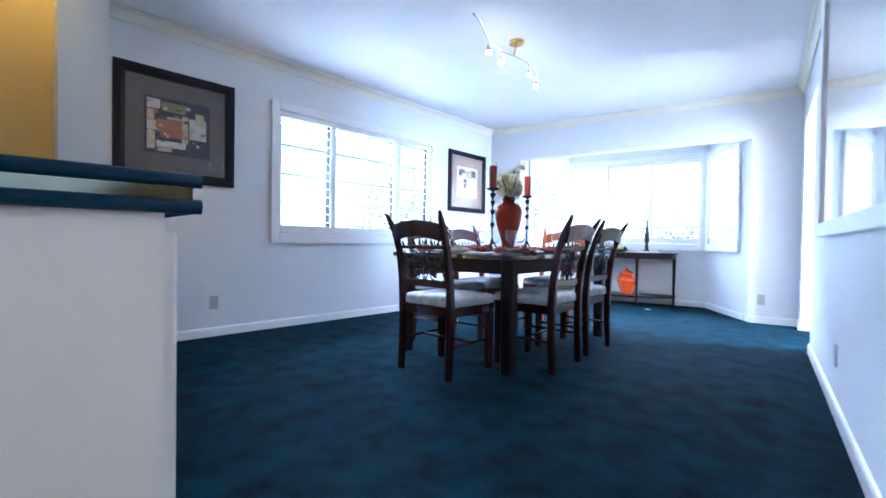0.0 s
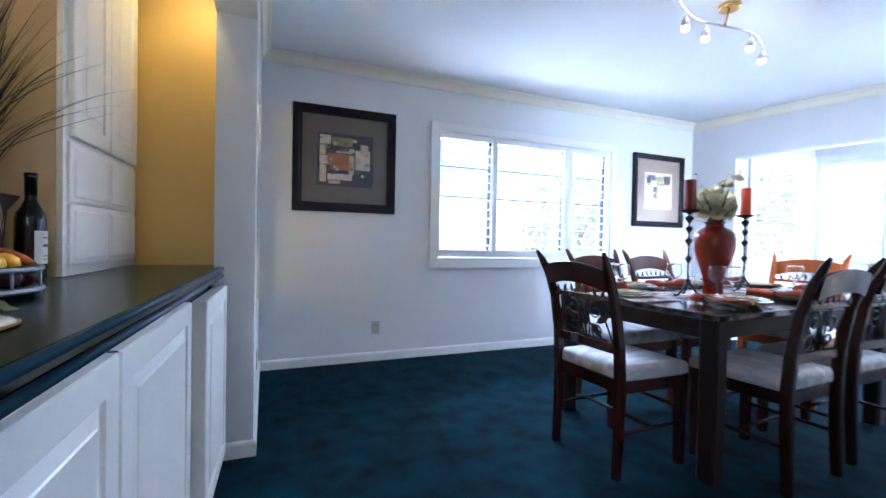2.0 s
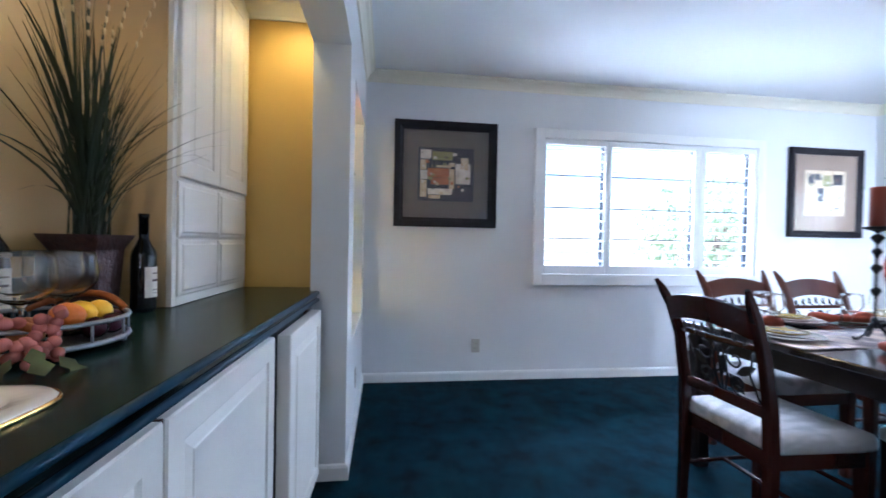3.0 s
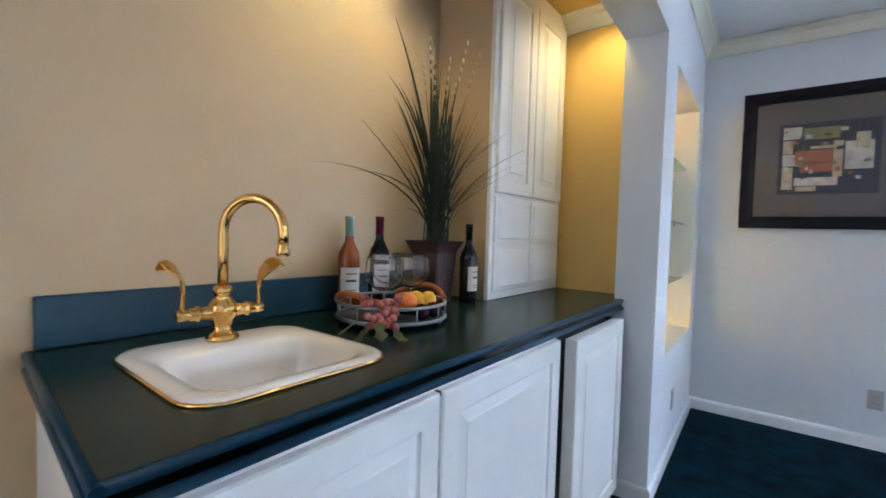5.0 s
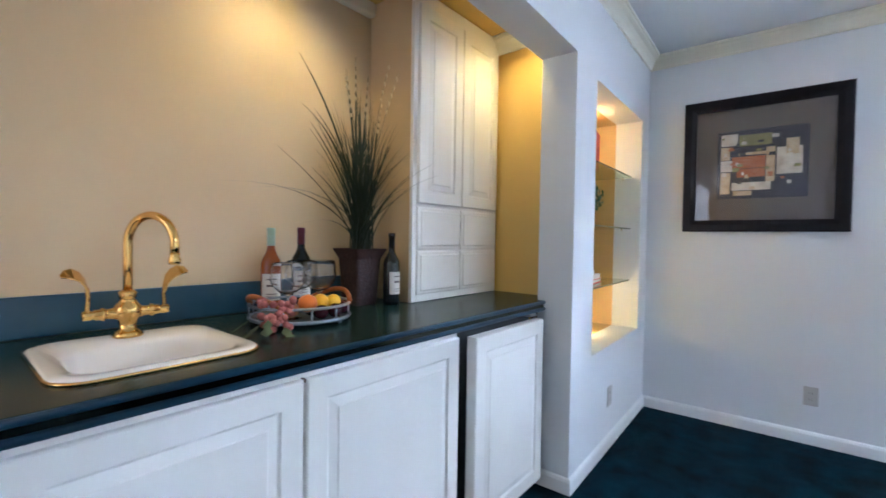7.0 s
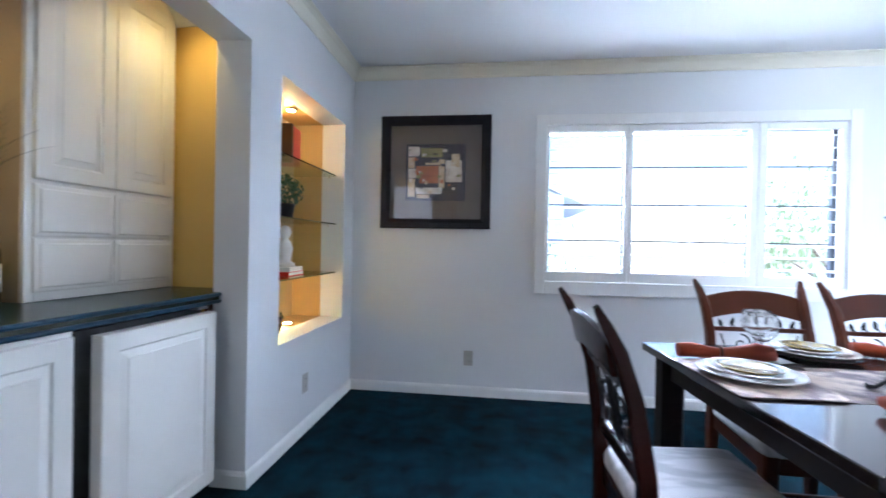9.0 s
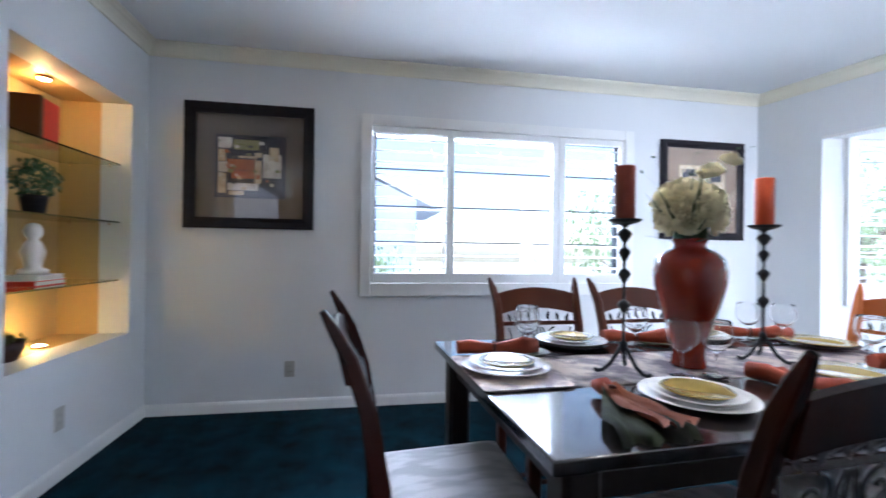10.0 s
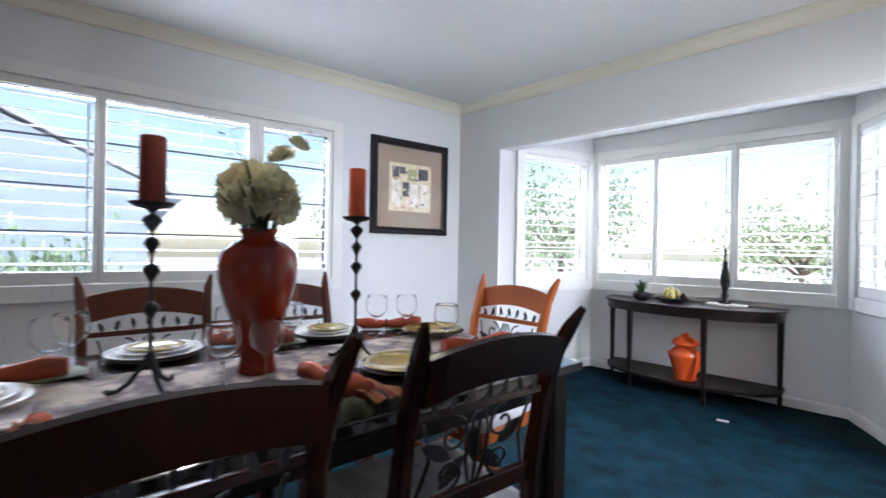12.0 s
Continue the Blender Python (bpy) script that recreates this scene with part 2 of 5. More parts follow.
def box(bm, x0, x1, y0, y1, z0, z1, bevel=0.0, m=None):
    vs = [bm.verts.new((x, y, z)) for x in (x0, x1) for y in (y0, y1) for z in (z0, z1)]
    fs = [bm.faces.new([vs[i] for i in f]) for f in ((0, 1, 3, 2), (4, 6, 7, 5), (0, 4, 5, 1), (2, 3, 7, 6), (0, 2, 6, 4), (1, 5, 7, 3))]
    if bevel:
        edges = list({e for f in fs for e in f.edges})
        made = bmesh.ops.bevel(bm, geom=edges, offset=bevel, segments=2, profile=0.5, affect="EDGES")
        vs = list({v for v in made["verts"]} | {v for v in vs if v.is_valid})
    place(bm, vs, m)
    return bm


def lathe(bm, profile, steps=24, m=None, cap=True, squash=1.0):
    """profile: (radius, z) from the bottom up."""
    rings = []
    for r, z in profile:
        rings.append([bm.verts.new((r * math.cos(a), r * squash * math.sin(a), z)) for a in (2 * math.pi * k / steps for k in range(steps))])
    for a, b in zip(rings, rings[1:]):
        for k in range(steps):
            f = bm.faces.new((a[k], a[(k + 1) % steps], b[(k + 1) % steps], b[k]))
            f.smooth = True
    if cap:
        bm.faces.new(rings[0][::-1])
        bm.faces.new(rings[-1])
    place(bm, [v for r in rings for v in r], m)
    return bm


def tube(bm, pts, r, steps=8, m=None, ends=None):
    """A round bar along points; r: a radius, or one for each point."""
    pts = [Vector(p) for p in pts]
    radii = r if isinstance(r, (list, tuple)) else [r] * len(pts)
    rings, up = [], Vector((0.123, 0.31, 0.94)).normalized()
    for n, p in enumerate(pts):
        d = (pts[min(n + 1, len(pts) - 1)] - pts[max(n - 1, 0)]).normalized()
        side = d.cross(up)
        side = side.normalized() if side.length > 0.05 else d.cross(Vector((1, 0, 0))).normalized()
        top = side.cross(d)
        up = top
        rings.append([bm.verts.new(p + radii[n] * (math.cos(a) * side + math.sin(a) * top)) for a in (2 * math.pi * k / steps for k in range(steps))])
    for a, b in zip(rings, rings[1:]):
        for k in range(steps):
            f = bm.faces.new((a[k], a[(k + 1) % steps], b[(k + 1) % steps], b[k]))
            f.smooth = True
    bm.faces.new(rings[0][::-1])
    bm.faces.new(rings[-1])
    place(bm, [v for q in rings for v in q], m)
    return bm


def bar(bm, pts, w, d, m=None, across=(1, 0, 0)):
    """A flat-sided bar along points: w across, d deep; each may be a list."""
    pts = [Vector(p) for p in pts]
    ws = w if isinstance(w, (list, tuple)) else [w] * len(pts)
    ds = d if isinstance(d, (list, tuple)) else [d] * len(pts)
    side, rings = Vector(across), []
    for n, p in enumerate(pts):
        t = (pts[min(n + 1, len(pts) - 1)] - pts[max(n - 1, 0)]).normalized()
        s = (side - side.dot(t) * t).normalized()
        u = t.cross(s)
        a, b = ws[n] / 2, ds[n] / 2
        c = min(a, b) * 0.3
        ring = [(a, b - c), (a - c, b), (-a + c, b), (-a, b - c), (-a, -b + c), (-a + c, -b), (a - c, -b), (a, -b + c)]
        rings.append([bm.verts.new(p + x * s + y * u) for x, y in ring])
    for a, b in zip(rings, rings[1:]):
        for k in range(8):
            bm.faces.new((a[k], a[(k + 1) % 8], b[(k + 1) % 8], b[k]))
    bm.faces.new(rings[0][::-1])
    bm.faces.new(rings[-1])
    bmesh.ops.recalc_face_normals(bm, faces=list({f for q in rings for v in q for f in v.link_faces}))
    place(bm, [v for q in rings for v in q], m)
    return bm


def ball(bm, r, m=None, sub=2, squash=(1, 1, 1)):
    made = bmesh.ops.create_icosphere(bm, subdivisions=sub, radius=r)
    for v in made["verts"]:
        v.co = Vector((v.co.x * squash[0], v.co.y * squash[1], v.co.z * squash[2]))
    for f in {f for v in made["verts"] for f in v.link_faces}:
        f.smooth = True
    place(bm, made["verts"], m)
    return bm


def prism(bm, outline, z0, z1, m=None):
    """A plate with the outline [(x, y), ...] between two heights."""
    lo = [bm.verts.new((x, y, z0)) for x, y in outline]
    hi = [bm.verts.new((x, y, z1)) for x, y in outline]
    n = len(outline)
    fs = [bm.faces.new(lo[::-1]), bm.faces.new(hi)] + [bm.faces.new((lo[k], lo[(k + 1) % n], hi[(k + 1) % n], hi[k])) for k in range(n)]
    bmesh.ops.recalc_face_normals(bm, faces=fs)
    place(bm, lo + hi, m)
    return bm


def mesh(name, bm, mat):
    data = bpy.data.meshes.new(name)
    bm.to_mesh(data)
    bm.free()
    data.materials.append(M[mat])
    return data


def part(name, bm, mat, parent, label="", m=None, kind=""):
    ob = new(name, mesh(name, bm, mat))
    ob.parent = parent
    if m is not None:
        ob.matrix_basis = m
    return tagged(ob, label=label, kind=kind)


def thing(name, bm, mat, m=None, label="", category="", group="", kind=""):
    ob = new(name, mesh(name, bm, mat))
    if m is not None:
        ob.matrix_basis = m
    return tagged(ob, label, category, group, kind)


def base(name, m, label, category, group=""):
    ob = new(name)
    ob.empty_display_size = 0.05
    ob.matrix_basis = m
    return tagged(ob, label, category, group)


def B():
    return bmesh.new()


def at(x, y, z=0.0, rz=0.0, rx=0.0, ry=0.0):
    return pose(x, y, z, rx, ry, rz)


# ---- the shell ----
WX, EX, SY, CEIL = -3.69, 0.535, 0.56, 2.52
NORTH = pose(WX, 5.37, 0, 0, 0, 11.0)  # the north wall runs at a slant: s along it, v out through it


def north(s, v=0.0, z=0.0):
    return NORTH @ Vector((s, v, z))


def xy(v):
    return (v.x, v.y)


TILT_BAR = -2.0
BAR = Matrix.Translation((-0.335, 0.36, 0)) @ pose(0, 0, 0, 0, 0, 180 + TILT_BAR)  # u runs along the counter away from the entry, v (negated y) into the room


def setting(name, bm, mat, m=None, label=""):
    return thing(name, bm, mat, m, label, kind="structure")


def wall_with_holes(name, mat, along, lo, hi, at0, at1, z0, z1, holes, m=None):
    """A wall along "x" or "y" from lo to hi, between at0 and at1 thick, with holes (a, b, z low, z high)."""
    bm = B()
    cuts = sorted({lo, hi, *[h[0] for h in holes], *[h[1] for h in holes]})
    for a, b in zip(cuts, cuts[1:]):
        spans = [(z0, z1)]
        for h in holes:
            if h[0] <= a and b <= h[1]:
                spans = [s for lo_, hi_ in spans for s in ((lo_, min(hi_, h[2])), (max(lo_, h[3]), hi_)) if s[1] - s[0] > 1e-6]
        for s0, s1 in spans:
            box(bm, *((a, b, at0, at1) if along == "x" else (at0, at1, a, b)), s0, s1)
    return setting(name, bm, mat, m)


def bar_point(u, v, z=0.0):
    """A place in the bar's own frame: u along the counter, v towards the room."""
    return BAR @ Vector((u, -v, z))


EP, EQ = xy(north(3.64)), (0.455, 1.0)


def east_point(s, z=0.0, out=0.001):
    """A place on the east wall, s metres from its north end, a little way into the room."""
    d = (Vector((*EQ, 0)) - Vector((*EP, 0))).normalized()
    return Vector((*EP, z)) + d * s + Vector((d.y, -d.x, 0)) * out


def wall_run(name, p, q, mat, z0, z1, hole=None, thick=0.12):
    """A wall with its inner face from p to q (room to the right of the way), with a hole (from, to, low, high) measured from p."""
    p, q = Vector((*p, 0)), Vector((*q, 0))
    d = q - p
    L = d.length
    m = Matrix.Translation(p) @ Matrix.Rotation(math.atan2(d.y, d.x), 4, "Z")
    wall_with_holes(name, mat, "x", 0, L, 0, thick, z0, z1, [hole] if hole else [], m)
    return m, L


# floor: carpet through the rooms
bm = B()
box(bm, -4.0, 2.2, -1.6, 7.4, -0.06, 0.0)
setting("floor", bm, "carpet", label="deep teal cut-pile carpet with mottled patches")
bm = B()
prism(bm, [(-3.9, -1.7), (2.2, -1.7), (2.2, 6.75), (-0.05, 6.75), xy(north(3.66, 0.14)), xy(north(-0.2, 0.14))], CEIL, CEIL + 0.1)
setting("ceiling", bm, "ceiling", label="plain white painted ceiling")

WIN = (2.045, 4.095, 0.89, 2.07)
wall_with_holes("wall_west", "wall", "y", SY - 0.0, 5.55, WX - 0.16, WX, 0, CEIL, [WIN])
BAY = (0.475, 3.20)
HEADER = 2.05
wall_with_holes("wall_north", "wall", "x", 0.0, 3.78, 0, 0.15, 0, CEIL, [(BAY[0], BAY[1], 0, HEADER)], NORTH)
wall_run("wall_east", EP, EQ, "wall", 0, CEIL, (0.25, 1.42, 0, 2.1))
NICHE = (-3.50, -2.55, 0.60, 2.04)
wall_with_holes("wall_south", "wall", "x", WX, -2.265, SY - 0.175, SY, 0, CEIL, [NICHE])
bm = B()
box(bm, -2.265, 1.9, SY - 0.175, SY, 2.085, CEIL)
setting("header", bm, "wall", label="white painted header over the bar opening")
# rooms behind and beside the camera; tan walls added to warm the strip's reflection
bm = B()
box(bm, 1.9, 2.04, -1.6, 6.75, 0, CEIL)
box(bm, 0.02, 1.9, 6.6, 6.75, 0, CEIL)
setting("wall_hall", bm, "tan")
bm = B()
prism(bm, [(0.42, 3.2), (1.89, 3.2), (1.89, 6.59), (0.05, 6.59), (0.05, 5.9)], 0.0, 0.012)
setting("hall_floor", bm, "tile", label="beige hall floor tile")

# bar alcove: back wall, end wall, own ceiling
bm = B()
box(bm, -2.4, 2.24, 0.70, 0.82, 0, CEIL, m=BAR)
setting("wall_bar_back", bm, "tan", label="tan painted wall behind the bar")
bm = B()
box(bm, 2.10, 2.24, 0.0 - 0.03, 0.70, 0, CEIL, m=BAR)
setting("wall_bar_end", bm, "golden", label="golden tan end wall of the bar")
bm = B()
prism(bm, [(-2.45, SY - 0.18), (1.95, SY - 0.18), (1.95, -0.55), (-0.4, -0.62), (-2.45, -0.42)], 2.34, 2.42)
setting("bar_ceiling", bm, "golden", label="tan painted soffit over the bar")


def molding(name, mat, pts, profile, closed=False, m=None, label=""):
    """A moulding along (x, y) points; profile (out, z) to the left of the way."""
    bm = B()
    rings = []
    n = len(pts)
    for k, p in enumerate(pts):
        p = Vector((*p, 0))
        a = (p - Vector((*pts[k - 1], 0))).normalized() if k else None
        b = (Vector((*pts[k + 1], 0)) - p).normalized() if k < n - 1 else None
        a, b = a or b, b or a
        na, nb = Vector((-a.y, a.x, 0)), Vector((-b.y, b.x, 0))
        out = (na + nb) / max(0.2, 1 + na.dot(nb))
        rings.append([bm.verts.new(p + out * o + Vector((0, 0, z))) for o, z in profile])
    q = len(profile)
    for r, s in zip(rings, rings[1:]):
        for k in range(q):
            bm.faces.new((r[k], r[(k + 1) % q], s[(k + 1) % q], s[k]))
    bm.faces.new(rings[0])
    bm.faces.new(rings[-1][::-1])
    bmesh.ops.recalc_face_normals(bm, faces=bm.faces)
    return setting(name, bm, mat, m, label)


def crown_profile(top, s=1.0):
    return [(0.0, top - 0.085 * s), (0.012 * s, top - 0.085 * s), (0.014 * s, top - 0.07 * s), (0.024 * s, top - 0.05 * s), (0.04 * s, top - 0.03 * s), (0.06 * s, top - 0.02 * s), (0.064 * s, top - 0.012 * s), (0.075 * s, top - 0.01 * s), (0.075 * s, top - 0.001), (0.0, top - 0.001)]


BASE_PROFILE = [(0.0, 0.0), (0.014, 0.0), (0.014, 0.060), (0.009, 0.072), (0.0, 0.078)]
e = 0.001
molding("crown_molding", "crown", [xy(north(3.638, -e)), xy(north(e, -e)), (WX + e, SY + e), (EX + 1.4, SY + e)], crown_profile(CEIL), label="cream painted crown moulding")
molding("crown_molding_east", "crown", [(EQ[0] - e, EQ[1]), (EP[0] - e, EP[1])], crown_profile(CEIL))
molding("baseboard_south_west", "trim", [xy(north(BAY[0], -e)), xy(north(e, -e)), (WX + e, SY + e), (-2.265 + e, SY + e), (-2.265 + e, SY - 0.17)], BASE_PROFILE, label="white painted baseboard")
molding("baseboard_east", "trim", [(EQ[0] - e, EQ[1]), tuple(east_point(1.42)[:2])], BASE_PROFILE)
molding("baseboard_north_east", "trim", [tuple(east_point(0.25)[:2]), xy(north(3.638, -e)), xy(north(BAY[1], -e))], BASE_PROFILE)

BL, BR = (-3.025, 6.555), (-1.155, 6.905)
# ---- bay ----
bay_pts = [xy(north(BAY[0], 0.02)), BL, BR, xy(north(BAY[1], 0.02))]
SILL, HEAD = 0.855, 2.05


bay_frames = []
for name, p, q in (("wall_bay_west", bay_pts[0], BL), ("wall_bay_north", BL, BR), ("wall_bay_east", BR, bay_pts[3])):
    L = (Vector(q) - Vector(p)).length
    lo, hi = {"wall_bay_west": (0.225, 1.02), "wall_bay_north": (0.068, L - 0.068), "wall_bay_east": (0.10, 0.82)}[name]
    m, L = wall_run(name, p, q, "wall", 0, 2.42, (lo, hi, SILL, HEAD))
    bay_frames.append((m, lo, hi))
bm = B()
prism(bm, [xy(north(BAY[0] - 0.15, 0.152)), (BL[0] - 0.15, BL[1] + 0.12), (BR[0] + 0.15, BR[1] + 0.18), xy(north(BAY[1] + 0.15, 0.152))], 2.27, 2.42)
setting("bay_ceiling", bm, "ceiling")
molding("baseboard_bay", "trim", [xy(north(BAY[1] - 0.03, 0.10)), (BR[0] - e, BR[1] - e), (BL[0] + e, BL[1] - e), xy(north(BAY[0] + 0.02, 0.10))], BASE_PROFILE)
# Thin white strip added where the header's underside catches the light.
bm = B()
box(bm, BAY[0], BAY[1], -0.006, -0.0005, HEADER - 0.010, HEADER + 0.014, 0.002)
setting("bay_header_edge", bm, "trim", NORTH, label="thin white strip added for the lit underside of the bay header")


# ---- shuttered windows ----
LOUVER = {}


def louver_mesh(w):
    key = round(w, 3)
    if key not in LOUVER:
        bm = B()
        pts = [(0.031 * math.cos(a), 0.005 * math.sin(a)) for a in (2 * math.pi * k / 10 for k in range(10))]
        lo = [bm.verts.new((0, y, z)) for y, z in pts]
        hi = [bm.verts.new((w, y, z)) for y, z in pts]
        for k in range(10):
            f = bm.faces.new((lo[k], lo[(k + 1) % 10], hi[(k + 1) % 10], hi[k]))
            f.smooth = True
        bm.faces.new(lo[::-1])
        bm.faces.new(hi)
        bmesh.ops.recalc_face_normals(bm, faces=bm.faces)
        LOUVER[key] = mesh("louver", bm, "trim")
    return LOUVER[key]


def shutter_window(name, m, x0, x1, z0, z1, panels, label, tilt=8, sash="sash"):
    """In the wall's own frame: x along, y outward through the wall. panels: (from, to) of each louvred opening."""
    win = new(name)
    win.matrix_basis = m
    tagged(win, label, "window", kind="structure")
    bm = B()
    o = 0.066
    for a, b, c, d in ((x0 - o, x0 + 0.012, z0 - 0.086, z1 + o), (x1 - 0.012, x1 + o, z0 - 0.086, z1 + o), (x0 + 0.012, x1 - 0.012, z1 - 0.012, z1 + o), (x0 + 0.012, x1 - 0.012, z0 - 0.086, z0 + 0.012)):
        box(bm, a, b, -0.036, -0.001, c, d, 0.005)
    for a, b, c, d in ((x0, x0 + 0.012, z0, z1), (x1 - 0.012, x1, z0, z1), (x0 + 0.012, x1 - 0.012, z1 - 0.012, z1), (x0 + 0.012, x1 - 0.012, z0, z0 + 0.012)):
        box(bm, a, b, 0.0, 0.115, c, d)
    part("window_frame", bm, "trim", win, "white painted window frame")
    edges = [x0 + 0.013] + [(a[1] + b[0]) / 2 for a, b in zip(panels, panels[1:])] + [x1 - 0.013]
    low, high = z0 + 0.085, z1 - 0.062
    count = int(round((high - low) / 0.083))
    for k, (a, b) in enumerate(panels):
        l, r = edges[k] + 0.0015, edges[k + 1] - 0.0015
        bm = B()
        box(bm, l, a, -0.022, 0.006, z0 + 0.014, z1 - 0.014, 0.003)
        box(bm, b, r, -0.022, 0.006, z0 + 0.014, z1 - 0.014, 0.003)
        box(bm, a, b, -0.022, 0.006, z0 + 0.014, low, 0.003)
        box(bm, a, b, -0.022, 0.006, high, z1 - 0.014, 0.003)
        panel = part("shutter_panel", bm, "trim", win, "white plantation shutter panel with open louvres")
        for n in range(count):
            ob = new("louver", louver_mesh(b - a - 0.004))
            ob.parent = panel
            ob.matrix_basis = pose(a + 0.002, -0.008, low + (n + 0.5) * (high - low) / count, tilt, 0, 0)
        bm = B()
        xm = a + 0.5 * (b - a)
        box(bm, b - 0.030, b - 0.020, -0.052, -0.042, low + 0.05, high - 0.05, 0.002)
        part("tilt_rod", bm, "trim", panel)
    bm = B()
    sa = [x0 + 0.012, x1 - 0.012]
    for x in [x0 + 0.03] + [e_ + 0.0 for e_ in edges[1:-1]] + [x1 - 0.03]:
        box(bm, x - 0.015, x + 0.015, 0.07, 0.105, z0 + 0.012, z1 - 0.012)
    rows = [z0 + 0.03, z0 + (z1 - z0) * 0.27, z0 + (z1 - z0) * 0.5, z0 + (z1 - z0) * 0.74, z1 - 0.03]
    for n, z in enumerate(rows):
        h = 0.016 if n in (0, 4) else 0.005
        cols = [x0 + 0.03] + edges[1:-1] + [x1 - 0.03]
        for c0, c1 in zip(cols, cols[1:]):
            box(bm, c0 + 0.016, c1 - 0.016, 0.078, 0.098, z - h, z + h)
    part("window_sash", bm, sash, win, "dark metal window sash" if sash == "sash" else "white window sash")
    bm = B()
    box(bm, x0 + 0.013, x1 - 0.013, 0.0852, 0.0892, z0 + 0.013, z1 - 0.013)
    pane = part("pane", bm, "glass", win, "clear window glass")
    pane.visible_shadow = False
    return win


west = Matrix.Translation((WX, 0, 0)) @ Matrix.Rotation(math.pi / 2, 4, "Z")
shutter_window("window_west", west, WIN[0], WIN[1], WIN[2], WIN[3], [(2.078, 2.615), (2.672, 3.465), (3.57, 4.045)], "white shuttered three-panel window over blue-grey wall")
m, a, b = bay_frames[0]
shutter_window("window_bay_west", m, a, b, SILL, HEAD, [(a + 0.035, b - 0.035)], "white shuttered side window of the bay", sash="trim")
m, a, b = bay_frames[1]
shutter_window("window_bay_north", m, a, b, SILL, HEAD, [(0.092, 0.585), (0.628, 1.175), (1.235, 1.797)], "white shuttered three-panel bay window", sash="trim")
m, a, b = bay_frames[2]
shutter_window("window_bay_east", m, a, b, SILL, HEAD, [(a + 0.035, b - 0.035)], "white shuttered side window of the bay", sash="trim")

# ---- bar cabinets, in the bar's frame: x along, y into the wall ----


def raised_door(parent, name, x0, x1, z0, z1, y=-0.0, t=0.02, mat="cabinet", label="", slab=False):
    """A frame-and-raised-panel front whose face lies at y, with its back at y + t."""
    bm = B()
    fw = min(0.062, (x1 - x0) * 0.18, (z1 - z0) * 0.26)
    rings = [(0.0, t), (0.0, 0.004), (0.004, 0.0), (fw, 0.0), (fw + 0.004, 0.005), (fw + 0.008, 0.007), (fw + 0.034, 0.0015), (fw + 0.037, -0.001)]
    if slab:
        rings = [(0.0, t), (0.0, 0.009), (0.006, 0.006), (0.016, 0.0045), (0.022, 0.0)]
    prev = None
    for inset, d in rings:
        r = [bm.verts.new((x, y + d, z)) for x, z in ((x0 + inset, z0 + inset), (x1 - inset, z0 + inset), (x1 - inset, z1 - inset), (x0 + inset, z1 - inset))]
        if prev:
            for k in range(4):
                bm.faces.new((prev[k], prev[(k + 1) % 4], r[(k + 1) % 4], r[k]))
        else:
            bm.faces.new(r[::-1])
        prev = r
    bm.faces.new(prev)
    bmesh.ops.recalc_face_normals(bm, faces=bm.faces)
    return part(name, bm, mat, parent, label)


def rect_ring(x0, x1, y0, y1, r, n=5):
    out = []
    for cx, cy, s in ((x1 - r, y1 - r, 0), (x0 + r, y1 - r, 90), (x0 + r, y0 + r, 180), (x1 - r, y0 + r, 270)):
        for k in range(n + 1):
            a = radians(s + 90 * k / n)
            out.append((cx + r * math.cos(a), cy + r * math.sin(a)))
    return out


# worktop with a hole for the basin, and its doubled nosing with a mirror strip between
SX0, SX1, SY0, SY1 = 0.143, 0.562, 0.108, 0.535
top = base("bar_worktop", BAR, "dark green laminate worktop with doubled blue-green nosing on white cabinets", "countertop")
bm = B()
hx0, hx1, hy0, hy1 = SX0 + 0.02, SX1 - 0.02, SY0 + 0.02, SY1 - 0.02
prism(bm, [(0.012, 0.012), (hx0, 0.012), (hx0, 0.698), (0.049, 0.698)], 0.898, 0.910)
for a, b, c, d in ((hx1, 2.095, 0.012, 0.698), (hx0, hx1, 0.012, hy0), (hx0, hx1, hy1, 0.698)):
    box(bm, a, b, c, d, 0.898, 0.910)
bmesh.ops.remove_doubles(bm, verts=bm.verts[:], dist=0.0001)
part("slab", bm, "counter", top, "dark green laminate slab")
for name, z in (("upper_nosing", 0.9012), ("lower_nosing", 0.8690)):
    bm = B()
    tube(bm, [(2.095, 0.008, z), (0.008, 0.008, z)], 0.0088, 10)
    tube(bm, [(0.008, 0.0, z), (0.045, 0.698, z)], 0.0088, 10)
    part(name, bm, "nose", top, "blue-green rounded nosing")
bm = B()
box(bm, 0.016, 2.095, 0.0095, 0.030, 0.8765, 0.8975)
prism(bm, [(0.0095, 0.009), (0.0158, 0.009), (0.0525, 0.697), (0.0465, 0.697)], 0.8765, 0.8975)
part("mirror_strip", bm, "edge_strip", top, "narrow mirrored strip between the nosings")
bm = B()
prism(bm, [(0.014, 0.012), (2.095, 0.012), (2.095, 0.060), (0.032, 0.060), (0.068, 0.698), (0.050, 0.698)], 0.8635, 0.8762)
part("sub_top", bm, "nose", top)
bm = B()
box(bm, 0.055, 1.40, 0.680, 0.698, 0.912, 1.028, 0.003)
part("backsplash", bm, "splash", top, "blue-green laminate upstand along the wall")

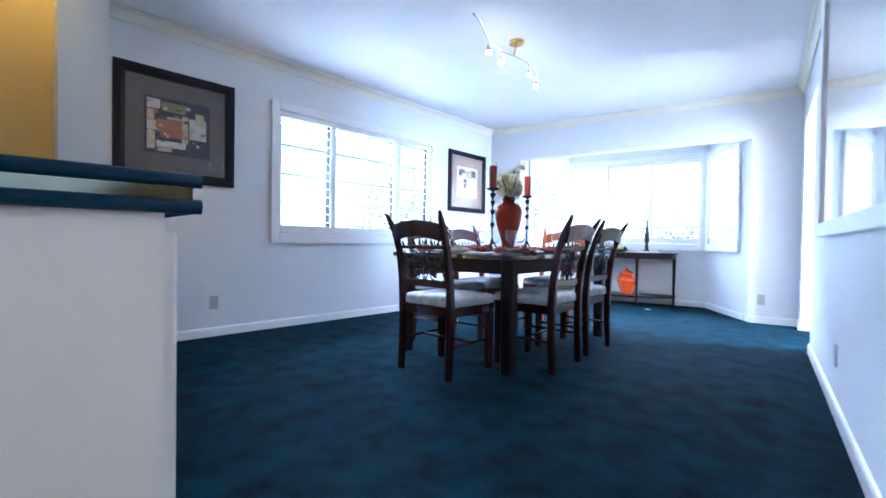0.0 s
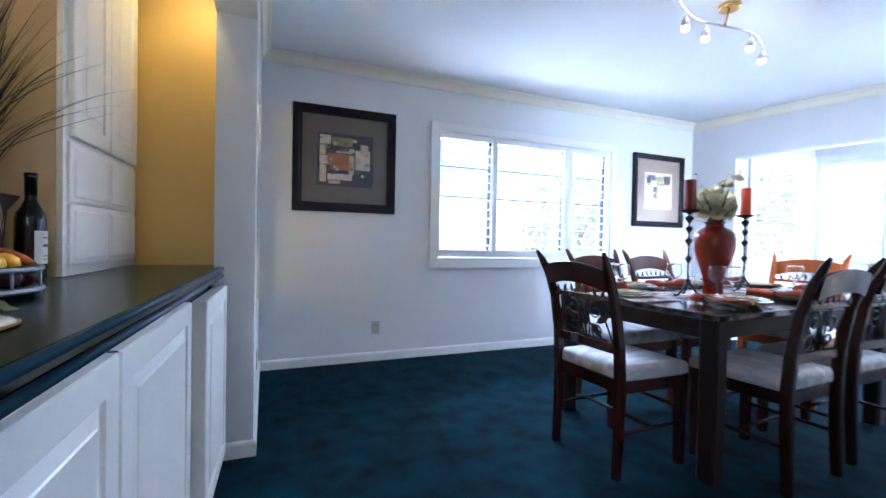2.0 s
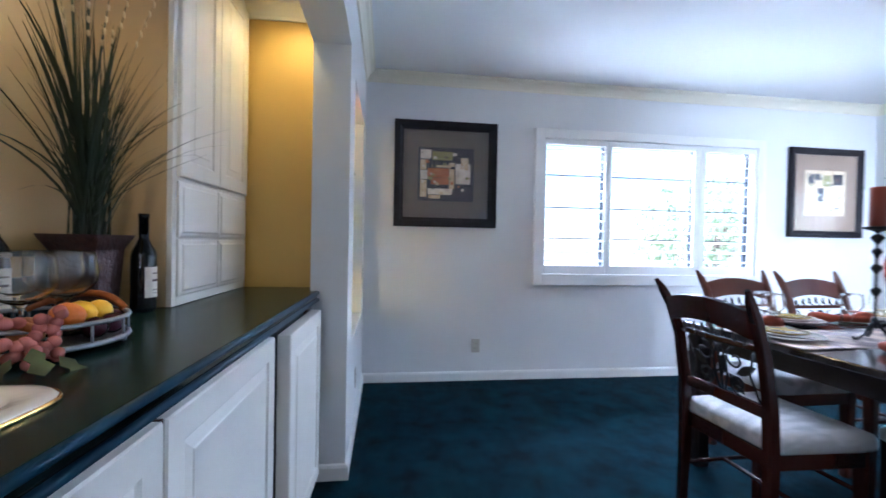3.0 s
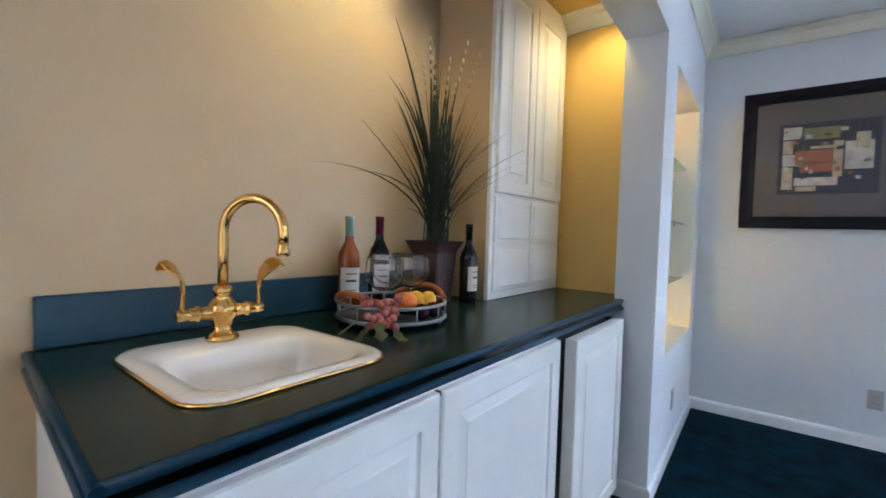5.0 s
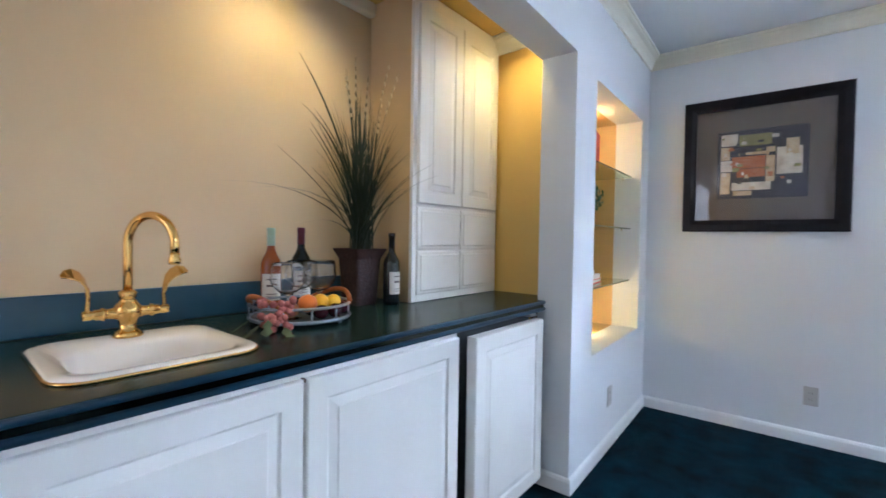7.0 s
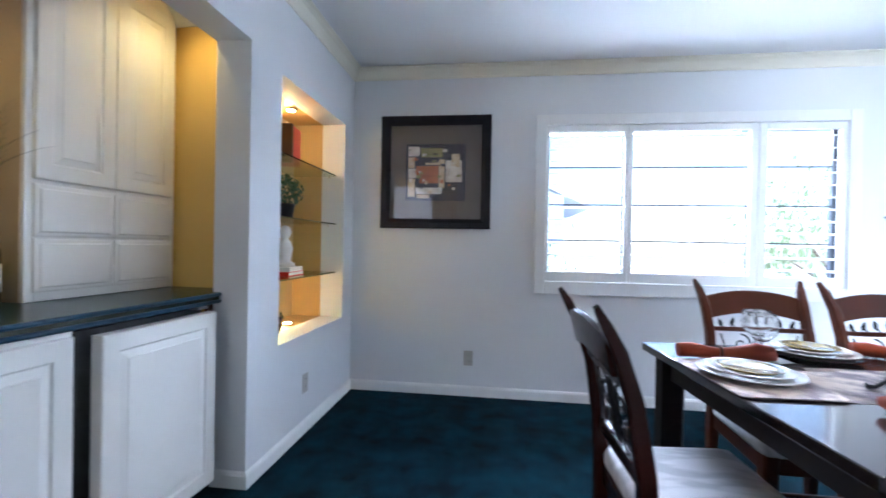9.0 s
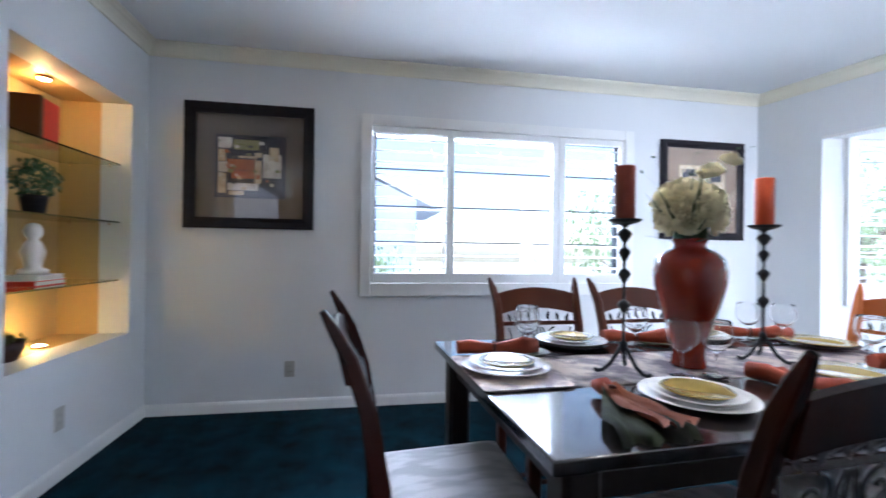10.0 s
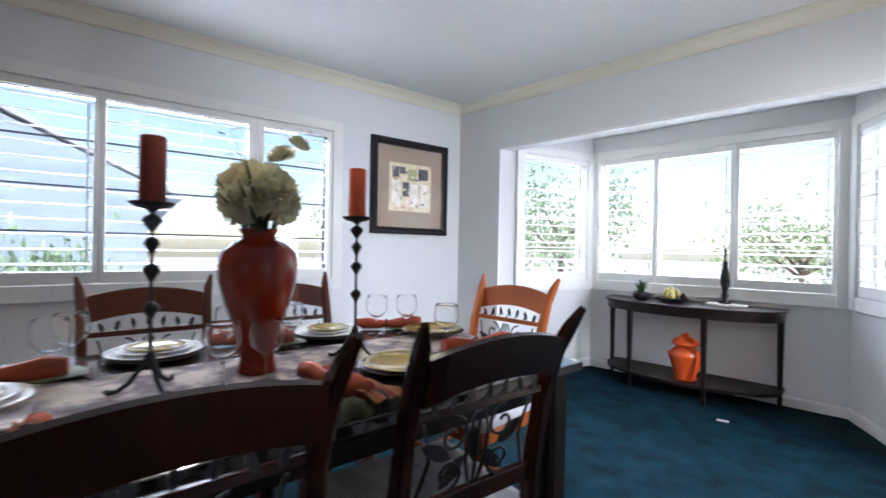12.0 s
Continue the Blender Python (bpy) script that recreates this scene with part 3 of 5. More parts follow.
cab = base("bar_base_cabinet", BAR, "white raised-panel base cabinet under the bar worktop", "cabinet")
bm = B()
box(bm, 0.13, 1.272, 0.055, 0.69, 0.09, 0.775)
part("body", bm, "cabinet", cab)
bm = B()
for a, b, c, d in ((0.045, 1.272, 0.80, 0.863), (0.045, 1.272, 0.09, 0.13), (0.045, 0.075, 0.13, 0.80), (0.60, 0.63, 0.13, 0.80), (1.235, 1.272, 0.13, 0.80)):
    box(bm, a, b, 0.035, 0.054, c, d, 0.002)
part("face_frame", bm, "cabinet", cab)
bm = B()
box(bm, 0.13, 1.26, 0.10, 0.68, 0.0, 0.089)
part("plinth", bm, "cabinet", cab)
raised_door(cab, "door", 0.055, 0.612, 0.115, 0.838, 0.014)
raised_door(cab, "door", 0.622, 1.262, 0.115, 0.838, 0.014)
for x in (0.617,):
    bm = B()
    box(bm, x - 0.004, x + 0.004, 0.020, 0.034, 0.828, 0.840, 0.001)
    part("hinge", bm, "hinge", cab, "small dark hinge between the doors")
bm = B()
prism(bm, [(0.026, 0.035), (0.044, 0.035), (0.078, 0.697), (0.060, 0.697)], 0.0, 0.863)
thing("cabinet_end_panel", bm, "trim", BAR, "smooth white painted end panel of the bar", "panel")

fridge = base("undercounter_refrigerator", BAR, "undercounter refrigerator with a white raised-panel door", "refrigerator")
bm = B()
box(bm, 1.30, 1.88, 0.06, 0.66, 0.02, 0.845, 0.004)
part("body", bm, "slot", fridge, "black refrigerator body")
raised_door(fridge, "door", 1.325, 1.875, 0.06, 0.83, -0.020, 0.045)
bm = B()
box(bm, 1.79, 1.85, 0.006, 0.05, 0.846, 0.858, 0.002)
part("top_hinge", bm, "steel", fridge)
for x in (1.36, 1.82):
    for y in (0.1, 0.62):
        bm = B()
        lathe(bm, [(0.02, 0.0), (0.018, 0.0205)], 10, at(x, y))
        part("foot", bm, "slot", fridge)
bm = B()
box(bm, 1.905, 2.098, 0.05, 0.069, 0.0, 0.863)
setting("bar_filler_panel", bm, "hinge", BAR, "dark wood filler beside the refrigerator")

hutch = base("hutch_cabinet", BAR, "tall antique-white hutch cabinet standing on the worktop", "cabinet")
bm = B()
box(bm, 1.40, 1.418, 0.42, 0.697, 0.911, 2.335)
part("side_panel", bm, "tan", hutch, "tan painted side panel")
bm = B()
box(bm, 1.42, 2.09, 0.42, 0.697, 0.911, 2.335)
part("body", bm, "cabinet", hutch)
bm = B()
for a, b, c, d in ((1.40, 1.432, 0.911, 2.335), (2.06, 2.09, 0.911, 2.335), (1.432, 2.06, 0.911, 0.955), (1.432, 2.06, 2.255, 2.335), (1.432, 2.06, 1.348, 1.372), (1.432, 2.06, 1.140, 1.156), (1.738, 1.752, 0.955, 1.348), (1.738, 1.752, 1.372, 2.255)):
    box(bm, a, b, 0.400, 0.419, c, d, 0.002)
part("face_frame", bm, "cabinet", hutch)
for x0, x1 in ((1.425, 1.7435), (1.7465, 2.067)):
    raised_door(hutch, "door", x0, x1, 1.366, 2.265, 0.382, 0.017)
    raised_door(hutch, "drawer_front", x0, x1, 1.152, 1.350, 0.382, 0.017, slab=True)
    raised_door(hutch, "drawer_front", x0, x1, 0.945, 1.146, 0.382, 0.017, slab=True)

molding("crown_molding_bar_end", "crown", [tuple(bar_point(2.099, 0.02)[:2]), tuple(bar_point(2.099, -0.699)[:2])], crown_profile(2.339), label="cream crown moulding in the bar")
bm = B()
box(bm, -2.2, 1.398, 0.655, 0.699, 2.27, 2.338, 0.012)
setting("crown_molding_bar_back", bm, "crown", BAR, "crown moulding above the bar wall")

# basin
sink = base("bar_sink", BAR, "bone enamelled drop-in bar sink with a brass rim in the worktop", "sink")
bm = B()
prof = [(0.0, 0.9105), (0.0, 0.917), (0.006, 0.922), (0.018, 0.923), (0.040, 0.919), (0.050, 0.905), (0.060, 0.86), (0.075, 0.80), (0.11, 0.785)]
prev = None
for k, (i, z) in enumerate(prof):
    back = 0.075 if k >= 4 else 0.0
    ring = [bm.verts.new((x, y, z)) for x, y in rect_ring(SX0 + i, SX1 - i, SY0 + i, SY1 - i - back, max(0.03, 0.07 - i * 0.3))]
    if prev:
        n = len(ring)
        for q in range(n):
            f = bm.faces.new((prev[q], prev[(q + 1) % n], ring[(q + 1) % n], ring[q]))
            f.smooth = True
    prev = ring
bm.faces.new(prev)
bmesh.ops.recalc_face_normals(bm, faces=bm.faces)
part("basin", bm, "sink", sink, "bone enamel basin")
bm = B()
ring = rect_ring(SX0 - 0.001, SX1 + 0.001, SY0 - 0.001, SY1 + 0.001, 0.07)
tube(bm, [(x, y, 0.9135) for x, y in ring + ring[:2]], 0.004, 6)
part("rim", bm, "brass", sink, "thin polished brass rim")
bm = B()
lathe(bm, [(0.022, 0.7855), (0.024, 0.789), (0.012, 0.788)], 16, at(0.38, 0.31))
part("drain", bm, "brass", sink)

# faucet
FX, FY, FZ = 0.352, 0.474, 0.923
fau = base("bar_faucet", BAR @ at(FX, FY, FZ), "polished brass gooseneck faucet with two wing handles on the sink", "faucet")
bm = B()
lathe(bm, [(0.036, 0.0), (0.037, 0.006), (0.030, 0.014), (0.020, 0.022), (0.022, 0.045), (0.030, 0.055), (0.034, 0.070), (0.030, 0.085), (0.022, 0.094), (0.018, 0.104), (0.021, 0.108), (0.021, 0.122), (0.014, 0.128)], 20)
part("base", bm, "brass", fau)
bm = B()
for s in (-1, 1):
    prof = [(0.022, 0.0), (0.020, 0.025), (0.015, 0.045), (0.0135, 0.060), (0.0135, 0.066), (0.018, 0.070), (0.018, 0.076), (0.0145, 0.080), (0.0145, 0.094), (0.010, 0.100), (0.013, 0.106), (0.013, 0.126), (0.008, 0.130)]
    lathe(bm, prof, 16, at(0, 0, 0.066) @ pose(0, 0, 0, 0, 90 * s, 0) @ Matrix.Diagonal((1, 1, 0.77, 1)))
part("valve_body", bm, "brass", fau)
bm = B()
R = 0.078
pts = [(0, 0, 0.12), (0, 0, 0.2), (0, 0, 0.255)] + [(0.45 * (R - R * math.cos(a)), -(R - R * math.cos(a)) * 0.89, 0.255 + R * math.sin(a)) for a in (radians(x) for x in range(12, 181, 12))]
end = pts[-1]
pts += [(end[0], end[1], end[2] - 0.035)]
tube(bm, pts, 0.0115, 12)
lathe(bm, [(0.013, -0.018), (0.0155, -0.014), (0.0155, -0.004), (0.0115, 0.004), (0.013, 0.012)], 14, at(end[0], end[1], end[2] - 0.035))
part("spout", bm, "brass", fau, "tall curved brass spout")
for s in (-1, 1):
    bm = B()
    tube(bm, [(s * 0.112, 0, 0.060), (s * 0.114, 0, 0.085), (s * 0.112, -0.002, 0.112), (s * 0.116, -0.006, 0.140)], [0.010, 0.007, 0.0065, 0.006], 10, Matrix.Diagonal((0.77, 1, 1, 1)))
    bar(bm, [(s * 0.113, -0.004, 0.118), (s * 0.116, -0.006, 0.138), (s * 0.124, -0.010, 0.156), (s * 0.138, -0.014, 0.170), (s * 0.156, -0.018, 0.178), (s * 0.174, -0.020, 0.178), (s * 0.186, -0.021, 0.172)],
        [0.013, 0.022, 0.034, 0.040, 0.040, 0.030, 0.010], [0.010, 0.008, 0.006, 0.005, 0.005, 0.004, 0.004], Matrix.Diagonal((0.77, 1, 1, 1)), across=(0, 0.75, 0.6))
    bmesh.ops.recalc_face_normals(bm, faces=bm.faces)
    part("handle", bm, "brass", fau, "brass wing handle")

# dimmer switch
sw = base("dimmer_switch", BAR @ at(-0.045, 0.6995, 1.288), "white rotary dimmer switch on the tan wall", "switch")
bm = B()
box(bm, -0.036, 0.036, -0.006, 0.0, -0.058, 0.058, 0.003)
part("plate", bm, "plastic", sw)
bm = B()
lathe(bm, [(0.022, 0.0), (0.020, 0.012), (0.017, 0.014)], 20, pose(0, -0.006, 0, 90))
part("knob", bm, "plastic", sw)
for z in (-0.042, 0.042):
    bm = B()
    lathe(bm, [(0.003, 0.0), (0.003, 0.001)], 8, pose(0, -0.006, z, 90))
    part("screw", bm, "slot", sw)


def bottle(m, glass, capsule, label, h=0.30, neck=0.5):
    ob = base("wine_bottle", m, label, "bottle", "bottles on the bar")
    bm = B()
    lathe(bm, [(0.030, 0.0), (0.036, 0.004), (0.037, 0.02), (0.037, h * 0.56), (0.034, h * 0.62), (0.022, h * 0.69), (0.0145, h * 0.75), (0.0135, h * 0.955), (0.015, h * 0.96), (0.015, h * 0.985), (0.012, h * 0.99)], 20)
    part("glass_body", bm, glass, ob)
    bm = B()
    lathe(bm, [(0.0150, h * 0.79), (0.0148, h * 0.95), (0.0160, h * 0.957), (0.0160, h), (0.0125, h + 0.001)], 18)
    part("capsule", bm, capsule, ob)
    bm = B()
    n = 14
    for z0, z1, mat_ in ((h * 0.15, h * 0.46, 0),):
        lo = [bm.verts.new((0.0376 * math.cos(a), 0.0376 * math.sin(a), z0)) for a in (radians(-150 + 120 * k / n) for k in range(n + 1))]
        hi = [bm.verts.new((v.co.x, v.co.y, z1)) for v in lo]
        for k in range(n):
            bm.faces.new((lo[k], lo[k + 1], hi[k + 1], hi[k]))
    lab = part("label", bm, "paper", ob, "cream paper label")
    bm = B()
    for z0, z1 in ((h * 0.39, h * 0.402), (h * 0.31, h * 0.335), (h * 0.22, h * 0.228), (h * 0.19, h * 0.197)):
        lo = [bm.verts.new((0.0382 * math.cos(a), 0.0382 * math.sin(a), z0)) for a in (radians(-118 + 56 * k / 8) for k in range(9))]
        hi = [bm.verts.new((v.co.x, v.co.y, z1)) for v in lo]
        for k in range(8):
            bm.faces.new((lo[k], lo[k + 1], hi[k + 1], hi[k]))
    part("printed_lines", bm, "ink", lab, kind="stuff")
    return ob


TX, TY = 0.84, 0.40
bottle(BAR @ at(0.850, 0.625, 0.911, -25), "rose", "capsule_green", "rose wine bottle with a pale green capsule behind the tray", h=0.325)
bottle(BAR @ at(0.955, 0.585, 0.925, -18), "wine", "capsule", "dark wine bottle with a burgundy capsule in the wicker tray", h=0.315)
bottle(BAR @ at(1.318, 0.445, 0.911, 5), "wine", "wine", "black wine bottle beside the hutch", h=0.315)

# tray with fruit
tray = base("serving_tray", BAR @ at(TX, TY, 0.911), "round pewter and wicker serving tray holding fruit and goblets", "tray")
bm = B()
lathe(bm, [(0.150, 0.012), (0.165, 0.012), (0.165, 0.019), (0.0, 0.019)][:3] + [(0.005, 0.019)], 36)
part("tray_floor", bm, "slot", tray)
bm = B()
circ = lambda r, z, a0=0, a1=360, n=36: [(r * math.cos(radians(a0 + (a1 - a0) * k / n)), r * math.sin(radians(a0 + (a1 - a0) * k / n)), z) for k in range(n + 1)]
tube(bm, circ(0.168, 0.018), 0.006, 6)
tube(bm, circ(0.168, 0.062), 0.005, 6)
for k in range(12):
    a = radians(30 * k + 10)
    tube(bm, [(0.168 * math.cos(a), 0.168 * math.sin(a), 0.018), (0.168 * math.cos(a), 0.168 * math.sin(a), 0.062)], 0.003, 6)
part("rail", bm, "silver", tray, "pewter gallery rail")
for a in (20, 110, 200, 290):
    bm = B()
    ball(bm, 0.007, at(0.16 * math.cos(radians(a)), 0.16 * math.sin(radians(a)), 0.0072))
    part("ball_foot", bm, "silver", tray)
for s in (0, 180):
    bm = B()
    tube(bm, [(0.168 * math.cos(radians(s + a)), 0.168 * math.sin(radians(s + a)), 0.062 + 0.035 * math.cos(radians(a * 90 / 42))) for a in range(-42, 43, 6)], 0.009, 8)
    part("wicker_handle", bm, "wicker", tray, "woven wicker grip")

for x, y, r, mt, nm, lb in ((-0.03, -0.09, 0.033, "fruit", "orange", "round orange in the tray"), (0.03, -0.075, 0.030, "lemon", "lemon", "yellow lemon in the tray"), (0.075, -0.085, 0.028, "lemon", "lemon", "yellow lemon in the tray"),
                            (0.0, -0.125, 0.026, "plum", "plum", "dark plum at the tray rail"), (0.055, -0.125, 0.026, "plum", "plum", "dark plum at the tray rail"), (0.11, -0.09, 0.028, "plum", "plum", "dark plum at the tray rail"),
                            (0.11, -0.035, 0.034, "wicker", "apple", "red-brown apple in the tray"), (-0.07, -0.045, 0.032, "wicker", "apple", "red-brown apple in the tray")):
    bm = B()
    ball(bm, r, None, 2, (1.0, 1.0, 0.92) if nm != "lemon" else (1.2, 0.95, 0.95))
    z = 0.911 + 0.019 + r * 0.92 + (0.022 if nm in ("lemon",) or (nm == "orange") else 0)
    thing(nm, bm, mt, BAR @ at(TX + x, TY + y, z, random.uniform(0, 90)), lb, "fruit", "fruit in the tray")
bunch = base("grape_bunch", BAR @ at(TX - 0.145, TY - 0.07, 0.945, -15) @ Matrix.Scale(1.12, 4), "bunch of pink grapes draped over the tray rail", "fruit")
rng = random.Random(4)
bm = B()
ball(bm, 0.0100)
first = mesh("grape", bm, "grape")
for k in range(34):
    g = new("grape", first)
    g.parent = bunch
    t = k / 33
    g.matrix_basis = at(rng.uniform(-0.045, 0.045) * (1.2 - 0.4 * t), -0.035 - rng.uniform(-0.02, 0.02) - 0.03 * t, 0.055 - 0.07 * t + rng.uniform(-0.008, 0.01))
bm = B()
for k, (x, y, z, rz) in enumerate(((-0.05, -0.08, 0.0, 200), (-0.03, -0.09, 0.012, 250), (0.01, -0.09, -0.01, 280), (-0.065, -0.06, 0.015, 170))):
    outline = [(0, 0), (0.018, 0.012), (0.03, 0.008), (0.044, 0.016), (0.06, 0.0), (0.044, -0.016), (0.03, -0.008), (0.018, -0.014)]
    prism(bm, outline, -0.0006, 0.0006, pose(x, y, z, 10, 35, rz))
part("vine_leaves", bm, "napkin_green", bunch, "grey-green vine leaves")


def goblet(m, label, group, h=0.17, r=0.042, wine_level=0):
    ob = base("wine_goblet", m, label, "glass", group)
    bm = B()
    q = h * 0.42
    outer = [(r * 0.80, 0.0), (r * 0.80, 0.002), (0.006, 0.006), (0.0038, 0.02), (0.0038, q - 0.008), (0.008, q), (r * 0.55, q + 0.012), (r * 0.92, q + 0.035), (r, q + 0.055), (r * 0.93, h - 0.012), (r * 0.86, h)]
    inner = [(r * 0.86 - 0.0012, h), (r * 0.93 - 0.0015, h - 0.012), (r - 0.0015, q + 0.055), (r * 0.92 - 0.0015, q + 0.036), (r * 0.55 - 0.001, q + 0.0135), (0.002, q + 0.004)]
    lathe(bm, outer + inner, 20)
    part("glass_bowl", bm, "thin_glass", ob)
    return ob


for x, y in ((-0.07, -0.035), (0.055, -0.03), (0.045, 0.07), (0.105, 0.035)):
    goblet(BAR @ at(TX + x, TY + y, 0.931), "clear glass goblet standing in the serving tray", "goblets in the tray", h=0.185, r=0.057)

# grass plant
plant = base("ornamental_grass_plant", BAR @ at(1.225, 0.55, 0.911), "tall dark green grass in a flared brown pot", "plant")
bm = B()
prev = None
for w, z in ((0.052, 0.0), (0.058, 0.03), (0.068, 0.20), (0.086, 0.238), (0.088, 0.245), (0.080, 0.245), (0.062, 0.215)):
    ring = [bm.verts.new((x, y, z)) for x, y in rect_ring(-w, w, -w, w, 0.012, 2)]
    if prev:
        n = len(ring)
        for q in range(n):
            bm.faces.new((prev[q], prev[(q + 1) % n], ring[(q + 1) % n], ring[q]))
    else:
        bm.faces.new(ring[::-1])
    prev = ring
bm.faces.new(prev)
part("pot", bm, "pot", plant, "flared woven brown pot")
rng = random.Random(11)


def blade(bm, x, y, z, az, spread, h, w, droop=0.0, taper=2.2):
    pts, n = [], 9
    for k in range(n + 1):
        t = k / n
        rr = spread * (t ** 1.7)
        zz = h * t - droop * t ** 3
        pts.append(Vector((x + rr * math.cos(az), y + rr * math.sin(az), z + zz)))
    s = Vector((-math.sin(az), math.cos(az), 0))
    prev = None
    for k, p in enumerate(pts):
        ww = w * (1 - (k / n) ** taper) + 0.0004
        a, b, c = bm.verts.new(p - s * ww), bm.verts.new(p + Vector((math.cos(az), math.sin(az), 0)) * ww * 0.35), bm.verts.new(p + s * ww)
        if prev:
            bm.faces.new((prev[0], prev[1], b, a))
            bm.faces.new((prev[1], prev[2], c, b))
        prev = (a, b, c)
    return pts


bm = B()
for k in range(150):
    az = rng.uniform(0, 2 * math.pi)
    back = math.sin(az) > 0
    spread = (0.03 + 0.36 * rng.random() ** 1.15) * (0.55 if back or math.cos(az) > 0.7 else 1)
    blade(bm, rng.gauss(0, 0.018), rng.gauss(0, 0.018), 0.235, az, spread, rng.uniform(0.36, 0.76) * (1 - 0.9 * spread), rng.uniform(0.0022, 0.0050), 0.5 * spread * rng.random())
blades = part("grass_blade", bm, "grass", plant, "thin dark green blades", kind="stuff")
bm = B()
heads = []
for az, sp, h, dr in ((200, 0.42, 0.80, 0.10), (192, 0.30, 0.55, 0.05), (205, 0.34, 0.60, 0.12), (185, 0.28, 0.66, 0.1), (210, 0.25, 0.5, 0.1), (230, 0.22, 0.62, 0.05), (190, 0.36, 0.72, 0.16), (182, 0.62, 0.44, 0.20), (178, 0.56, 0.46, 0.24), (215, 0.20, 0.72, 0.0), (60, 0.06, 0.88, 0.0), (330, 0.12, 0.86, 0.0), (300, 0.16, 0.78, 0.0), (110, 0.08, 0.80, 0.0), (20, 0.12, 0.70, 0.0), (250, 0.10, 0.74, 0), (345, 0.15, 0.62, 0.02)):
    pts = blade(bm, rng.gauss(0, 0.01), rng.gauss(0, 0.01), 0.235, radians(az), sp, h, 0.0046, dr, 5)
    if dr == 0:
        heads.append(pts[6:])
part("long_stem", bm, "grass", plant, "long arching stems", kind="stuff")
bm = B()
for pts in heads:
    for k in range(5):
        p = pts[1].lerp(pts[-1], k / 5)
        ball(bm, 0.007, at(*p) @ Matrix.Diagonal((0.7, 0.7, 1.8, 1)), 1)
part("seed_head", bm, "seedhead", plant, "pale seed heads", kind="stuff")

# bronze accent light under the bar soffit
acc = base("accent_light", BAR @ at(1.10, 0.50, 2.339), "leafy dark bronze accent light under the bar soffit", "lamp")
bm = B()
lathe(bm, [(0.05, -0.012), (0.06, -0.004), (0.06, 0.0)], 20)
part("canopy", bm, "hinge", acc)
bm = B()
for k in range(14):
    a = 2 * math.pi * k / 14
    tube(bm, [(0.02 * math.cos(a), 0.02 * math.sin(a), -0.01), (0.07 * math.cos(a), 0.07 * math.sin(a), -0.03), (0.10 * math.cos(a + 0.3), 0.10 * math.sin(a + 0.3), -0.055)], [0.006, 0.011, 0.004], 6)
part("leaf_scrolls", bm, "hinge", acc, "curled bronze leaves")
lamp("bar_spot", "SPOT", BAR @ look((0.92, 0.34, 2.28), (0.84, 0.72, 1.25)), 4.2, (1.0, 0.72, 0.27), spot_size=radians(120), spot_blend=0.9, shadow_soft_size=0.03)
# Lamp without a fixture, added to brighten the golden end wall.
lamp("bar_spot_end", "SPOT", BAR @ look((1.86, 0.13, 2.31), (2.02, 0.16, 1.2)), 3.3, (1.0, 0.72, 0.27), spot_size=radians(140), spot_blend=0.9, shadow_soft_size=0.04)

# ---- lit display niche ----
nx0, nx1, nz0, nz1 = NICHE
bm = B()
ny = 0.16
box(bm, nx0 - 0.02, nx1 + 0.02, ny - 0.02, ny, nz0 - 0.02, nz1 + 0.02)
box(bm, nx0 - 0.02, nx0, ny, SY - 0.176, nz0 - 0.02, nz1 + 0.02)
box(bm, nx1, nx1 + 0.02, ny, SY - 0.176, nz0 - 0.02, nz1 + 0.02)
box(bm, nx0, nx1, ny, SY - 0.176, nz1, nz1 + 0.02)
box(bm, nx0, nx1, ny, SY - 0.176, nz0 - 0.02, nz0)
setting("niche_lining", bm, "niche", label="tan painted lining of the display niche")
for k, z in enumerate((1.65, 1.29, 0.93)):
    bm = B()
    box(bm, nx0 + 0.006, nx1 - 0.006, ny + 0.01, 0.50, z, z + 0.009)
    sh = thing("glass_shelf", bm, "shelf_glass", None, "clear glass shelf in the lit niche", "shelf", "shelves in the niche")
    for x in (nx0 + 0.004, nx1 - 0.004):
        for y in (ny + 0.06, 0.44):
            bm = B()
            ball(bm, 0.006, at(x, y, z - 0.006), 1)
            part("shelf_pin", bm, "brass", sh)
for name, z, d in (("niche_downlight", nz1 - 0.001, -1), ("niche_uplight", nz0 + 0.001, 1)):
    o = base(name, at(-3.10, 0.33, z), "small round lit halogen puck lamp in the niche", "lamp", "niche lamps")
    bm = B()
    lathe(bm, [(0.036, 0.0), (0.036, 0.010), (0.026, 0.012)] if d > 0 else [(0.026, -0.012), (0.036, -0.010), (0.036, 0.0)], 20)
    part("ring", bm, "brass", o)
    bm = B()
    lathe(bm, [(0.024, 0.0125), (0.024, 0.016)] if d > 0 else [(0.024, -0.016), (0.024, -0.0125)], 16)
    part("lens", bm, "warm_bulb", o)
    lamp(name + "_glow", "POINT", at(-3.10, 0.31, z + d * 0.05), 1.1, (1.0, 0.66, 0.22), shadow_soft_size=0.025)
